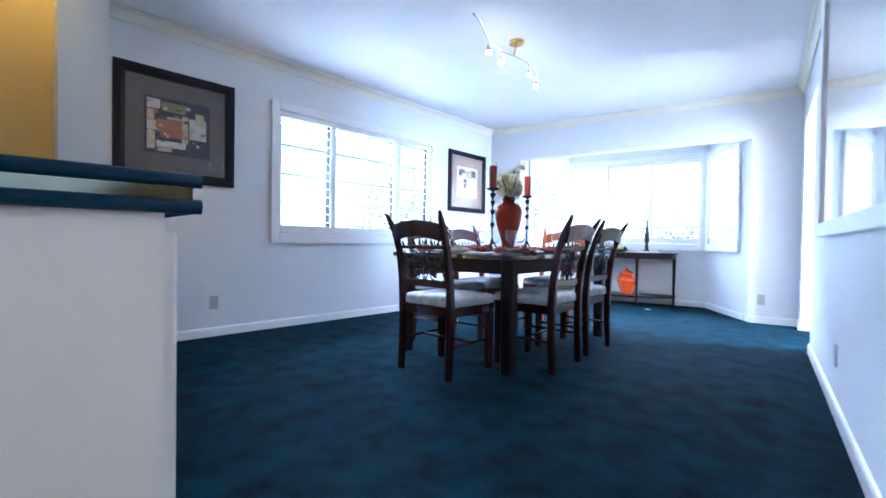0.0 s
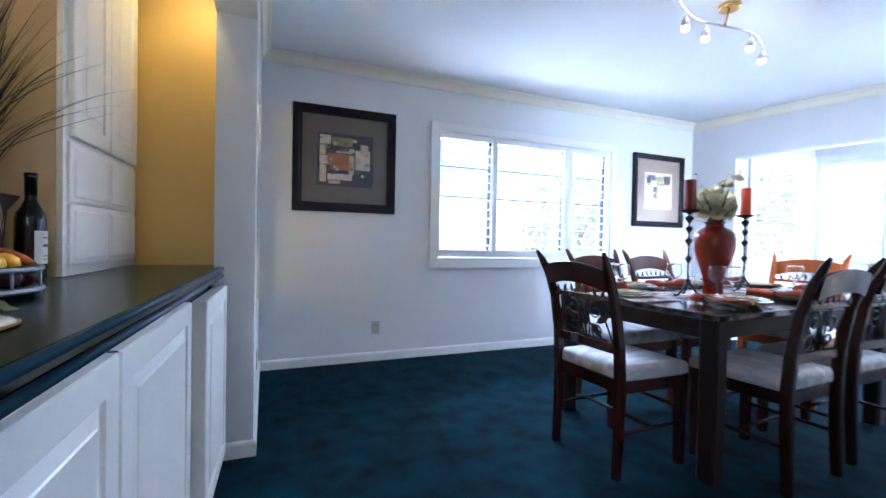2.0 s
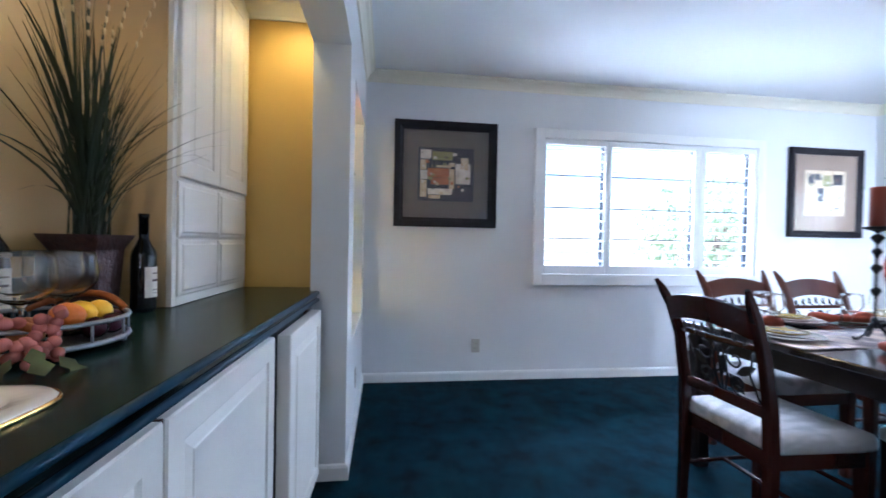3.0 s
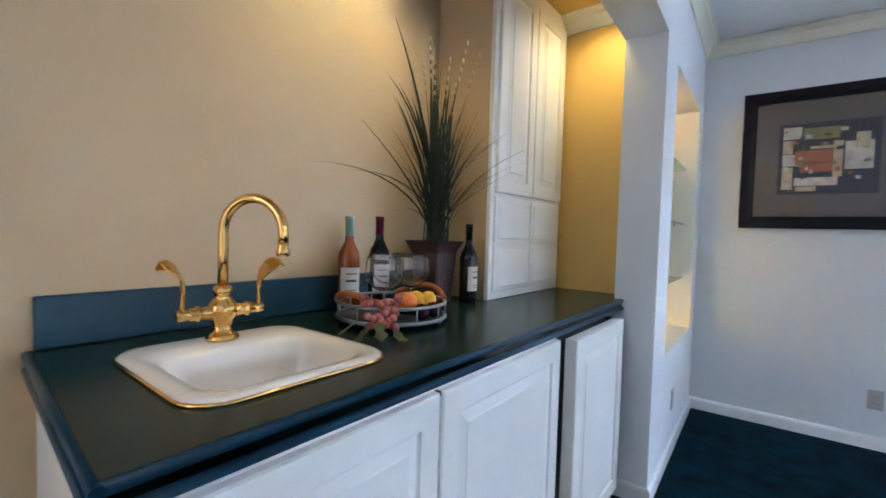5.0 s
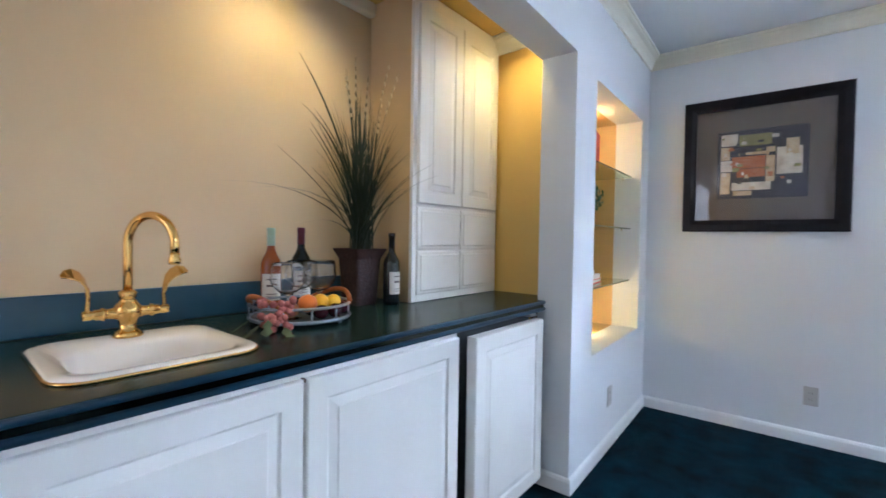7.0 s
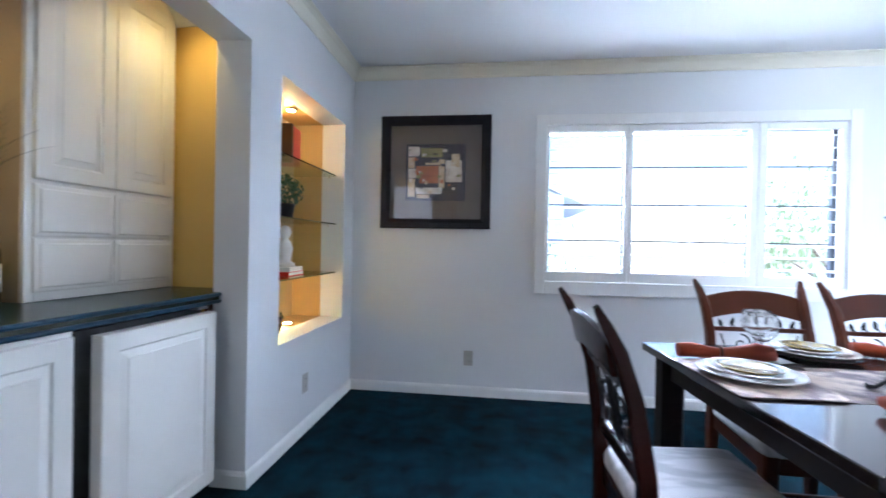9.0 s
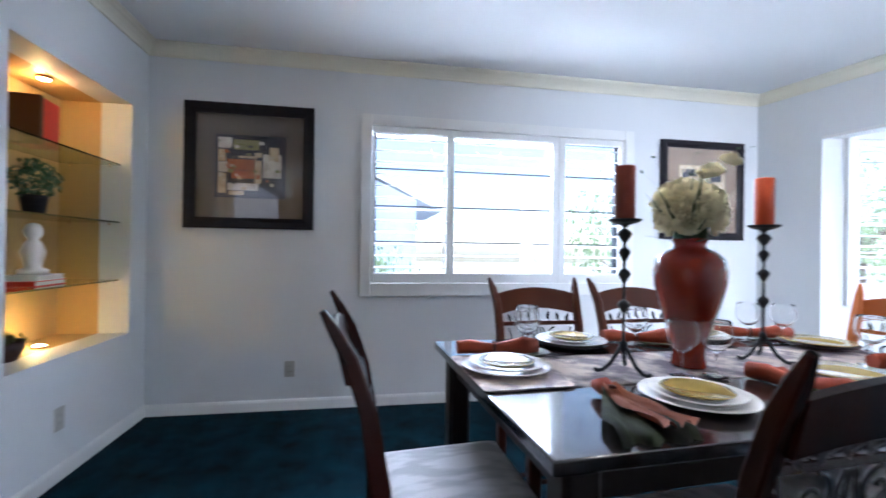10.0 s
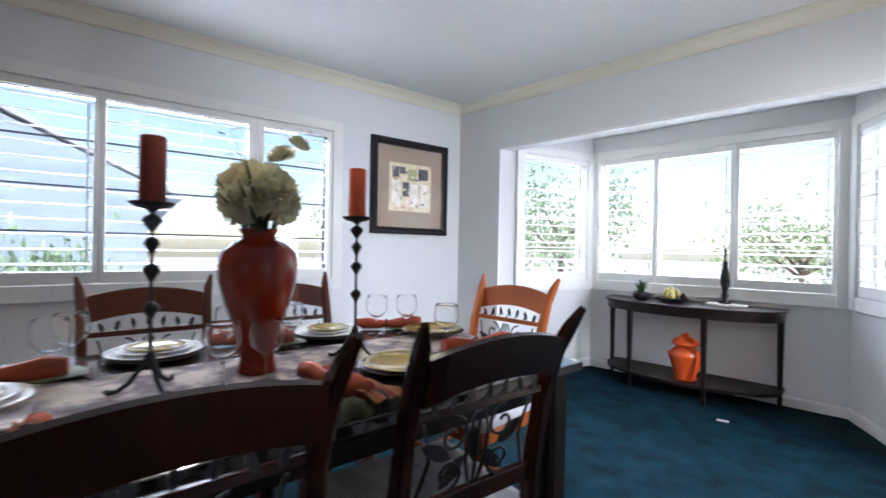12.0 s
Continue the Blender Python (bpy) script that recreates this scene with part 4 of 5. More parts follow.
# niche things
bk = base("red_box", at(-3.02, 0.34, 1.6595, 8) @ Matrix.Scale(1.15, 4), "red lacquered box with a dark lid on the top glass shelf", "box")
bm = B()
box(bm, -0.075, 0.055, -0.06, 0.06, 0.0, 0.20, 0.004)
part("body", bm, "red_book", bk)
bm = B()
box(bm, 0.056, 0.08, -0.062, 0.062, 0.0, 0.205, 0.003)
part("spine", bm, "hinge", bk)
tp = base("small_topiary", at(-3.03, 0.34, 1.2995) @ Matrix.Scale(1.35, 4), "small round green topiary in a dark pot on a glass shelf", "plant")
bm = B()
lathe(bm, [(0.032, 0.0), (0.042, 0.06), (0.045, 0.075), (0.036, 0.072)], 16)
part("pot", bm, "iron", tp)
bm = B()
rng = random.Random(5)
for k in range(420):
    d = Vector((rng.gauss(0, 1), rng.gauss(0, 1), rng.gauss(0, 1))).normalized() * rng.uniform(0.045, 0.082)
    s = 0.012
    m = Matrix.Translation(d + Vector((0, 0, 0.135))) @ Euler((rng.uniform(0, 6), rng.uniform(0, 6), 0)).to_matrix().to_4x4()
    vs = [bm.verts.new(m @ Vector(c)) for c in ((-s, 0, 0), (0, -s * 0.5, 0.002), (s, 0, 0), (0, s * 0.5, 0.002))]
    bm.faces.new(vs)
part("foliage", bm, "leaf", tp, kind="stuff")
bm = B()
lathe(bm, [(0.055, 0.0), (0.055, 0.02), (0.03, 0.03), (0.035, 0.06), (0.045, 0.10), (0.03, 0.14), (0.018, 0.155), (0.03, 0.175), (0.034, 0.195), (0.026, 0.22), (0.008, 0.23)], 18)
thing("white_figurine", bm, "figurine", at(-3.03, 0.34, 0.995) @ Matrix.Scale(1.15, 4), "white bisque statue on stacked books in the niche", "statue")
for z, w, mt in ((0.9395, 0.13, "red_book"), (0.967, 0.115, "figurine")):
    bk = base("book", at(-3.03, 0.34, z, 5), "closed hardback book stacked on a glass shelf", "book", "books in the niche")
    bm = B()
    box(bm, -w, w, -0.08, 0.08, 0, 0.004, 0.001)
    box(bm, -w, w, -0.08, 0.08, 0.0225, 0.0265, 0.001)
    box(bm, w - 0.004, w, -0.08, 0.08, 0.004, 0.0225)
    part("cover", bm, mt, bk)
    bm = B()
    box(bm, -w + 0.005, w - 0.005, -0.076, 0.076, 0.0045, 0.022)
    part("pages", bm, "paper", bk)
bx = base("decorative_basket", at(-2.82, 0.33, nz0 + 0.0005, 8), "low dark decorative basket with greenery on the niche floor", "basket")
bm = B()
lathe(bm, [(0.08, 0.0), (0.10, 0.05), (0.105, 0.09), (0.095, 0.085), (0.085, 0.02)], 18)
part("bowl", bm, "pot", bx)
bm = B()
for k in range(150):
    d = Vector((rng.gauss(0, 0.04), rng.gauss(0, 0.04), 0.085 + abs(rng.gauss(0, 0.02))))
    m = Matrix.Translation(d) @ Euler((rng.uniform(0, 6), rng.uniform(0, 6), 0)).to_matrix().to_4x4()
    vs = [bm.verts.new(m @ Vector(c)) for c in ((-0.02, 0, 0), (0, -0.008, 0), (0.02, 0, 0), (0, 0.008, 0))]
    bm.faces.new(vs)
part("greenery", bm, "napkin_green", bx, kind="stuff")

# ---- dining table: laid out square, then turned with all that stands on it ----
before_table = set(bpy.data.objects)
TBX0, TBX1, TBY0, TBY1, TZ = -2.33, -1.26, 2.37, 4.10, 0.757
table = base("dining_table", at(0, 0, 0), "black lacquered rectangular dining table on the teal carpet", "table")
bm = B()
box(bm, TBX0, TBX1, TBY0, TBY1, TZ - 0.032, TZ, 0.005)
part("tabletop", bm, "tabletop", table)
bm = B()
i = 0.07
for a, b, c, d in ((TBX0 + i, TBX1 - i, TBY0 + i, TBY0 + i + 0.022), (TBX0 + i, TBX1 - i, TBY1 - i - 0.022, TBY1 - i), (TBX0 + i, TBX0 + i + 0.022, TBY0 + i + 0.023, TBY1 - i - 0.023), (TBX1 - i - 0.022, TBX1 - i, TBY0 + i + 0.023, TBY1 - i - 0.023)):
    bm = B()
    box(bm, a, b, c, d, TZ - 0.125, TZ - 0.0325, 0.002)
    part("apron", bm, "console", table)
for x in (TBX0 + 0.075, TBX1 - 0.075):
    for y in (TBY0 + 0.085, TBY1 - 0.085):
        bm = B()
        bar(bm, [(x, y, 0), (x, y, TZ - 0.15), (x, y, TZ - 0.033)], [0.084, 0.088, 0.088], [0.084, 0.088, 0.088])
        part("leg", bm, "console", table)

# ---- chairs: origin under the seat's middle, the back at -y ----


def chair(wood):
    ob = base("dining_chair", at(0, 0), "dark mahogany dining chair with iron scroll back and cream seat", "chair", "chairs round the table")
    hw = 0.205
    bm = B()
    outline = [(-0.20, -0.20), (0.20, -0.20), (0.215, -0.19), (0.24, 0.19), (0.23, 0.215), (-0.23, 0.215), (-0.24, 0.19), (-0.215, -0.19)]
    prev = None
    for s, z in ((0.98, 0.435), (1.0, 0.445), (1.0, 0.475), (0.96, 0.492), (0.80, 0.503), (0.45, 0.509), (0.12, 0.51)):
        ring = [bm.verts.new((x * s, y * s, z)) for x, y in outline]
        if prev:
            for q in range(8):
                f = bm.faces.new((prev[q], prev[(q + 1) % 8], ring[(q + 1) % 8], ring[q]))
                f.smooth = True
        else:
            bm.faces.new(ring[::-1])
        prev = ring
    bm.faces.new(prev)
    part("seat", bm, "fabric", ob, "cream leaf-pattern upholstered seat")
    bm = B()
    for a, b, c, d in ((-0.21, 0.21, 0.185, 0.207), (-0.19, 0.19, -0.205, -0.185)):
        box(bm, a, b, c, d, 0.375, 0.434, 0.003)
    for s in (-1, 1):
        bar(bm, [(s * 0.200, -0.185, 0.405), (s * 0.222, 0.190, 0.405)], 0.022, 0.058)
    part("seat_frame", bm, wood, ob)
    for s in (-1, 1):
        bm = B()
        bar(bm, [(s * hw, -0.215, 0.0), (s * hw, -0.206, 0.22), (s * hw, -0.205, 0.44), (s * hw, -0.215, 0.60), (s * hw, -0.245, 0.78), (s * (hw + 0.004), -0.285, 0.90), (s * (hw + 0.014), -0.320, 0.965), (s * (hw + 0.026), -0.347, 1.012)],
            [0.034, 0.036, 0.038, 0.036, 0.034, 0.034, 0.030, 0.014], [0.036, 0.044, 0.050, 0.046, 0.040, 0.036, 0.028, 0.014])
        part("back_post", bm, wood, ob, "curved back post with flared tip")
        bm = B()
        bar(bm, [(s * 0.210, 0.188, 0.0), (s * 0.210, 0.187, 0.25), (s * 0.210, 0.185, 0.44)], [0.040, 0.048, 0.054], [0.040, 0.048, 0.054])
        part("front_leg", bm, wood, ob)
    # arched crest rail
    bm = B()
    prev, n = None, 12
    for k in range(n + 1):
        t = -1 + 2 * k / n
        x = t * (hw - 0.008)
        arch = 0.028 * (1 - t * t)
        z0, z1 = 0.838 + 0.030 * (1 - t * t), 0.940 + arch
        y = -0.284 - 0.018 * (1 - t * t)
        ring = [bm.verts.new((x, y + dy, z)) for dy, z in ((0.011, z0), (0.011 - 0.028, z1 - 0.006), (-0.022, z1), (-0.036, z1 - 0.004), (-0.013, z0))]
        if prev:
            for q in range(5):
                bm.faces.new((prev[q], prev[(q + 1) % 5], ring[(q + 1) % 5], ring[q]))
        else:
            bm.faces.new(ring)
        prev = ring
    bm.faces.new(prev[::-1])
    bmesh.ops.recalc_face_normals(bm, faces=bm.faces)
    part("crest_rail", bm, wood, ob, "arched mahogany crest rail")
    bm = B()
    bar(bm, [(-hw + 0.015, -0.250, 0.800), (hw - 0.015, -0.250, 0.800)], 0.014, 0.020, across=(0, 1, 0))
    part("middle_rail", bm, wood, ob)
    bm = B()
    bar(bm, [(-hw + 0.015, -0.210, 0.575), (hw - 0.015, -0.210, 0.575)], 0.020, 0.045, across=(0, 1, 0))
    part("lower_rail", bm, wood, ob)
    # iron scrolls and leaves
    bm = B()
    yb = lambda z: -0.208 - 0.037 * max(0, (z - 0.58)) / 0.21
    def scroll(cx, cz, r, turn, a0, n=18):
        pts = []
        for k in range(n + 1):
            t = k / n
            a = radians(a0) + turn * t * 2 * math.pi * 1.15
            rr = r * (1 - 0.78 * t)
            z = cz + rr * math.sin(a)
            pts.append((cx + rr * math.cos(a), yb(z), z))
        tube(bm, pts, 0.0042, 6)
    for s in (-1, 1):
        scroll(s * 0.075, 0.735, 0.045, s, 90 if s > 0 else 90)
        scroll(s * 0.078, 0.640, 0.042, -s, 270)
        tube(bm, [(s * 0.012, yb(0.6), 0.598), (s * 0.030, yb(0.66), 0.66), (s * 0.030, yb(0.72), 0.72), (s * 0.012, yb(0.78), 0.78)], 0.0045, 6)
        tube(bm, [(s * 0.165, yb(0.6), 0.598), (s * 0.135, yb(0.69), 0.69), (s * 0.16, yb(0.78), 0.78)], 0.0042, 6)
    tube(bm, [(0, yb(0.6), 0.598), (0, yb(0.78), 0.78)], 0.0045, 6)
    part("iron_scroll", bm, "iron", ob, "black iron scrollwork")
    bm = B()
    for x, z, an in ((-0.15, 0.822, 20), (-0.10, 0.828, -12), (-0.05, 0.834, 10), (0.0, 0.836, -6), (0.05, 0.834, -10), (0.10, 0.828, 12), (0.15, 0.822, -20), (-0.11, 0.70, 60), (0.11, 0.70, -60), (0, 0.69, 0), (-0.06, 0.64, 130), (0.06, 0.64, -130)):
        q_ = 0.7 if z > 0.8 else 1.5
        outline = [(a_ * q_, b_ * q_) for a_, b_ in ((0, -0.03), (0.009, -0.016), (0.012, -0.002), (0.008, 0.018), (0, 0.032), (-0.008, 0.018), (-0.012, -0.002), (-0.009, -0.016))]
        y = -0.256 - 0.35 * max(0, z - 0.795) if z > 0.8 else yb(z) + 0.008
        prism(bm, outline, -0.002, 0.002, pose(x, y, z, 90, 0, 0) @ pose(0, 0, 0, 0, 0, an))
        if z > 0.8:
            tube(bm, [(x, -0.246, 0.809), (x, y, z)], 0.003, 5)
    part("iron_leaves", bm, "iron", ob, "small black iron leaves")
    bm = B()
    for s in (-1, 1):
        tube(bm, [(s * 0.209, -0.205, 0.20), (s * 0.212, 0.18, 0.20)], 0.009, 8)
    tube(bm, [(-0.21, 0.0, 0.20), (0.21, 0.0, 0.20)], 0.009, 8)
    tube(bm, [(-0.21, 0.186, 0.27), (0.21, 0.186, 0.27)], 0.009, 8)
    part("stretcher", bm, wood, ob)
    return ob


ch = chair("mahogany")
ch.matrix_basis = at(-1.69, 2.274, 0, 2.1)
for x, y, rz in ((-1.342, 2.845, 93), (-1.387, 3.463, 90.5)):
    copy_thing(ch, at(x, y, 0, rz))
# Same chairs near the windows, in the tints lightened for window light.
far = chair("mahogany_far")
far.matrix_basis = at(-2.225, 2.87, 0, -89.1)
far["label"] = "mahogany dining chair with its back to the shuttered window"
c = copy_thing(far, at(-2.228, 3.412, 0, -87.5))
end = chair("mahogany_lit")
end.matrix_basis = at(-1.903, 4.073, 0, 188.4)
end["label"] = "mahogany dining chair at the table's end, window light in its colour"


# ---- on the table ----
def flat_cloth(name, outline, z, mat, label, cat, group="", thick=0.002, wave=0.0):
    bm = B()
    prism(bm, outline, 0, thick)
    return thing(name, bm, mat, at(0, 0, z), label, cat, group)


rng = random.Random(9)
n = 40
bm = B()
rows_ = []
for k in range(n + 1):
    y = TBY0 + 0.02 + (TBY1 - 0.04 - TBY0) * k / n
    rows_.append([bm.verts.new((x + 0.004 * math.sin(9 * y), y, TZ + 0.0022 + 0.0012 * math.sin(23 * y + 4 * x))) for x in (-1.99, -1.90, -1.815, -1.73, -1.64)])
for a, b in zip(rows_, rows_[1:]):
    for q in range(4):
        bm.faces.new((a[q], a[q + 1], b[q + 1], b[q]))
for f in list(bm.faces):
    f.smooth = True
bmesh.ops.solidify(bm, geom=bm.faces[:], thickness=0.0015)
thing("table_runner", bm, "runner", None, "beige printed fabric runner along the black table", "table runner")

PLATE = {}


def dinner_plate(m, r, mat, label, z=0.0, group="plates on the table"):
    bm = B()
    lathe(bm, [(r * 0.58, 0.0), (r * 0.62, 0.002), (r * 0.95, 0.014), (r, 0.0165), (r * 0.985, 0.019), (r * 0.68, 0.0085), (r * 0.60, 0.0045), (0.003, 0.0042)], 40)
    return thing("dinner_plate", bm, mat, m @ at(0, 0, z), label, "plate", group)


def napkin(m):
    ob = base("napkin_bundle", m, "rolled rust and sage napkin in a ring beside the plate", "napkin", "napkins on the table")
    bm = B()
    tube(bm, [(-0.11, 0, 0.02), (-0.07, 0.006, 0.022), (-0.03, 0, 0.018), (0, 0, 0.020), (0.04, 0, 0.020), (0.09, -0.005, 0.024), (0.13, 0.0, 0.024)], [0.020, 0.021, 0.018, 0.012, 0.020, 0.030, 0.022], 8)
    part("folded_cloth", bm, "napkin", ob)
    bm = B()
    outline = [(0.0, 0.0), (0.05, 0.05), (0.13, 0.07), (0.16, 0.03), (0.17, -0.03), (0.10, -0.06), (0.04, -0.04)]
    prism(bm, outline, 0.002, 0.005, pose(0, 0, 0, 0, -2))
    part("under_fold", bm, "napkin_green", ob, "sage green napkin corner")
    bm = B()
    tube(bm, [(0.0, 0.017 * math.cos(a), 0.0205 + 0.017 * math.sin(a)) for a in (2 * math.pi * k / 12 for k in range(13))], 0.0045, 6)
    part("napkin_ring", bm, "mahogany_far", ob)


def draped_napkin(x, y, rz, reach, drop, mat, label):
    """A soft napkin pulled through a ring, fanned over the table's edge. It runs from the ring towards +x of its own frame."""
    ob = base("draped_napkin", at(x, y, TZ + 0.002, rz), label, "napkin", "napkins on the table")
    for name, m_, w1, lift, shift in (("rust_cloth", "napkin_peach", 0.050, 0.014, 0.03), ("sage_cloth", mat, 0.095, 0.004, -0.02)):
        bm = B()
        n1, n2, prev = 16, 12, None
        for i_ in range(n1 + 1):
            t = i_ / n1
            s_ = t * (reach + drop) * (0.80 if name == "rust_cloth" else 1)
            w = 0.018 + (w1 - 0.018) * min(1, t * 1.8)
            row = []
            for j in range(n2 + 1):
                q = -1 + 2 * j / n2
                fold = 0.010 * math.sin(q * 9 + t * 4) * min(1, 2.5 * t) + 0.010
                px = min(s_, reach) + (0.012 * math.sin(min(1, max(0, s_ - reach) / 0.02) * math.pi / 2))
                pz = lift + fold + 0.018 * math.exp(-(t / 0.12) ** 2) - max(0, s_ - reach)
                over = max(0, s_ - reach) > 0
                row.append(bm.verts.new((px + (fold - 0.002 if over else 0), q * w + shift * t, pz + 0.012 * abs(q) * (1 if not over else 0))))
            if prev:
                for j in range(n2):
                    f = bm.faces.new((prev[j], prev[j + 1], row[j + 1], row[j]))
                    f.smooth = True
            prev = row
        bmesh.ops.solidify(bm, geom=bm.faces[:], thickness=0.002)
        part(name, bm, m_, ob)
    bm = B()
    tube(bm, [(0.012, 0.020 * math.cos(a), 0.024 + 0.020 * math.sin(a)) for a in (2 * math.pi * k / 14 for k in range(15))], 0.0055, 6)
    part("napkin_ring", bm, "mahogany_far", ob)
    bm = B()
    tube(bm, [(0.0, 0, 0.022), (-0.04, 0.01, 0.028), (-0.075, 0.0, 0.024)], [0.016, 0.026, 0.012], 8)
    part("folded_tip", bm, "napkin", ob)


def placemat(x, y, rz):
    outline = rect_ring(-0.20, 0.20, -0.14, 0.14, 0.02, 3)
    bm = B()
    prism(bm, outline, 0, 0.003)
    thing("placemat", bm, "runner", at(x, y, TZ + 0.0045, rz), "beige woven placemat on the table", "placemat", "placemats on the table")


draped_napkin(-1.52, 2.66, -4, 0.222, 0.055, "napkin_dark", "rust and black-olive napkin draped over the table edge")
draped_napkin(-1.52, 3.27, 4, 0.222, 0.06, "napkin_dark", "rust and black-olive napkin draped over the table edge")
settings_ = ((-1.842, 2.505, 0, True), (-1.485, 2.90, 90, False), (-1.55, 3.53, 90, False), (-2.165, 2.92, -90, False), (-2.165, 3.55, -90, False), (-1.95, 3.96, 180, False))
for k, (x, y, rz, white) in enumerate(settings_):
    m = at(x, y, TZ, rz)
    z = 0.0045
    if k == 0:
        placemat(x, y, rz)
        z = 0.0078
    elif rz == -90:
        bm = B()
        lathe(bm, [(0.10, 0.0), (0.15, 0.010), (0.152, 0.013), (0.10, 0.006), (0.003, 0.005)], 36)
        thing("charger_plate", bm, "charger", m @ at(0, 0, z), "dark round charger plate under the plates", "plate", "charger plates")
        z += 0.0066
    if k in (2, 5):
        dinner_plate(m, 0.142, "pot", "dark brown stoneware dinner plate", z)
        dinner_plate(m, 0.130, "plate_olive", "olive-glazed plate on the brown plate", z + 0.0085)
        continue
    dinner_plate(m, 0.145, "plate", "white porcelain dinner plate in a stack at the table", z)
    dinner_plate(m, 0.118, "plate", "white porcelain plate stacked on the dinner plate", z + 0.0085)
    bm = B()
    lathe(bm, [(0.055, 0.0), (0.074, 0.006), (0.090, 0.014), (0.087, 0.0155), (0.068, 0.008), (0.003, 0.006)], 36)
    thing("olive_plate", bm, "plate_olive", m @ at(0, 0, z + 0.0165), "olive-glazed salad plate on top of the stack", "plate", "olive plates")
for x, y, rz in ((-2.06, 2.54, 80), (-2.15, 3.22, 70), (-2.16, 3.84, 60), (-1.60, 3.90, 75), (-1.50, 3.26, 10)):
    napkin(at(x, y, TZ + 0.003, rz) @ Matrix.Scale(1.25, 4))
for x, y in ((-2.12, 2.70), (-2.03, 2.66), (-1.68, 3.03), (-1.66, 3.14), (-2.02, 3.12), (-1.66, 3.80), (-2.02, 3.86), (-2.08, 3.74), (-2.04, 3.34)):
    goblet(at(x, y, TZ + 0.0052 if -2.0 < x < -1.64 else TZ + 0.0004), "clear stemmed goblet on the laid table", "goblets on the table", h=0.175, r=0.048)

vase = base("table_vase", at(-1.779, 3.147, TZ + 0.0055) @ Matrix.Scale(0.9, 4), "glossy red-orange ceramic vase of cream flowers on the runner", "vase")
bm = B()
lathe(bm, [(0.060, 0.0), (0.063, 0.006), (0.060, 0.02), (0.055, 0.05), (0.062, 0.10), (0.080, 0.16), (0.104, 0.23), (0.123, 0.31), (0.128, 0.365), (0.118, 0.408), (0.088, 0.436), (0.06, 0.448), (0.053, 0.462), (0.062, 0.478), (0.066, 0.484), (0.055, 0.486), (0.045, 0.46)], 40)
part("vase_body", bm, "terracotta", vase)
rng = random.Random(21)


def flower(parent, c, r, name="bloom", turn=None):
    bm = B()
    for ring, (cnt, tilt, s) in enumerate(((8, 2, 1.0), (8, 22, 0.92), (7, 42, 0.78), (6, 60, 0.6), (4, 76, 0.42))):
        for k in range(cnt):
            az = 360 * k / cnt + 25 * ring + rng.uniform(-8, 8)
            L = r * s * rng.uniform(0.9, 1.1)
            m = pose(0, 0, 0, 0, 0, az) @ pose(0, 0, 0, 0, -tilt + rng.uniform(-8, 8), 0)
            grid = []
            for i_ in range(4):
                t = i_ / 3
                w = L * 0.56 * math.sin(math.pi * (0.15 + 0.75 * t))
                grid.append([bm.verts.new(m @ Vector((L * t, j * w, 0.16 * L * (1 - abs(j)) * -1 + L * 0.25 * t * t + (0.10 * L if j else 0)))) for j in (-1, 0, 1)])
            for a, b in zip(grid, grid[1:]):
                for j in (0, 1):
                    f = bm.faces.new((a[j], a[j + 1], b[j + 1], b[j]))
                    f.smooth = True
    ob = part(name, bm, "petal", parent, "cream silk bloom", kind="stuff", m=Matrix.Translation(c) @ (turn or Vector((rng.uniform(-0.6, 0.6), rng.uniform(-0.6, 0.6), 1))).to_track_quat("Z", "Y").to_matrix().to_4x4())
    return ob


for k in range(19):
    cz = 1 - 1.35 * (k + 0.5) / 19
    az = 2.4 * k
    d = Vector((math.sqrt(1 - cz * cz) * math.cos(az), math.sqrt(1 - cz * cz) * math.sin(az), cz))
    flower(vase, Vector((d.x * 0.082, d.y * 0.082, 0.585 + d.z * 0.085)) * rng.uniform(0.97, 1.03), rng.uniform(0.050, 0.072), turn=d)
flower(vase, Vector((0.03, 0.06, 0.73)), 0.05)
flower(vase, Vector((0.08, 0.10, 0.77)), 0.04)
bm = B()
for k in range(22):
    a = rng.uniform(0, 6.28)
    e1 = Vector((0.13 * math.cos(a), 0.13 * math.sin(a), 0.54 + rng.uniform(-0.04, 0.2)))
    blade(bm, e1.x * 0.4, e1.y * 0.4, 0.47, a, 0.12, e1.z - 0.50, 0.009)
part("foliage", bm, "leaf", vase, kind="stuff")
bm = B()
for az, sp, h in ((20, 0.20, 0.33), (60, 0.16, 0.36), (190, 0.22, 0.30), (240, 0.14, 0.34), (320, 0.2, 0.30)):
    pts = blade(bm, 0, 0, 0.47, radians(az), sp, h, 0.0018)
    for q in (5, 7, 9):
        prism(bm, [(0, 0), (0.012, 0.006), (0.028, 0), (0.012, -0.006)], -0.0005, 0.0005, Matrix.Translation(pts[q]) @ pose(0, 0, 0, rng.uniform(-60, 60), rng.uniform(-50, 50), rng.uniform(0, 360)))
part("sprigs", bm, "leaf", vase, "thin leafy sprigs", kind="stuff")


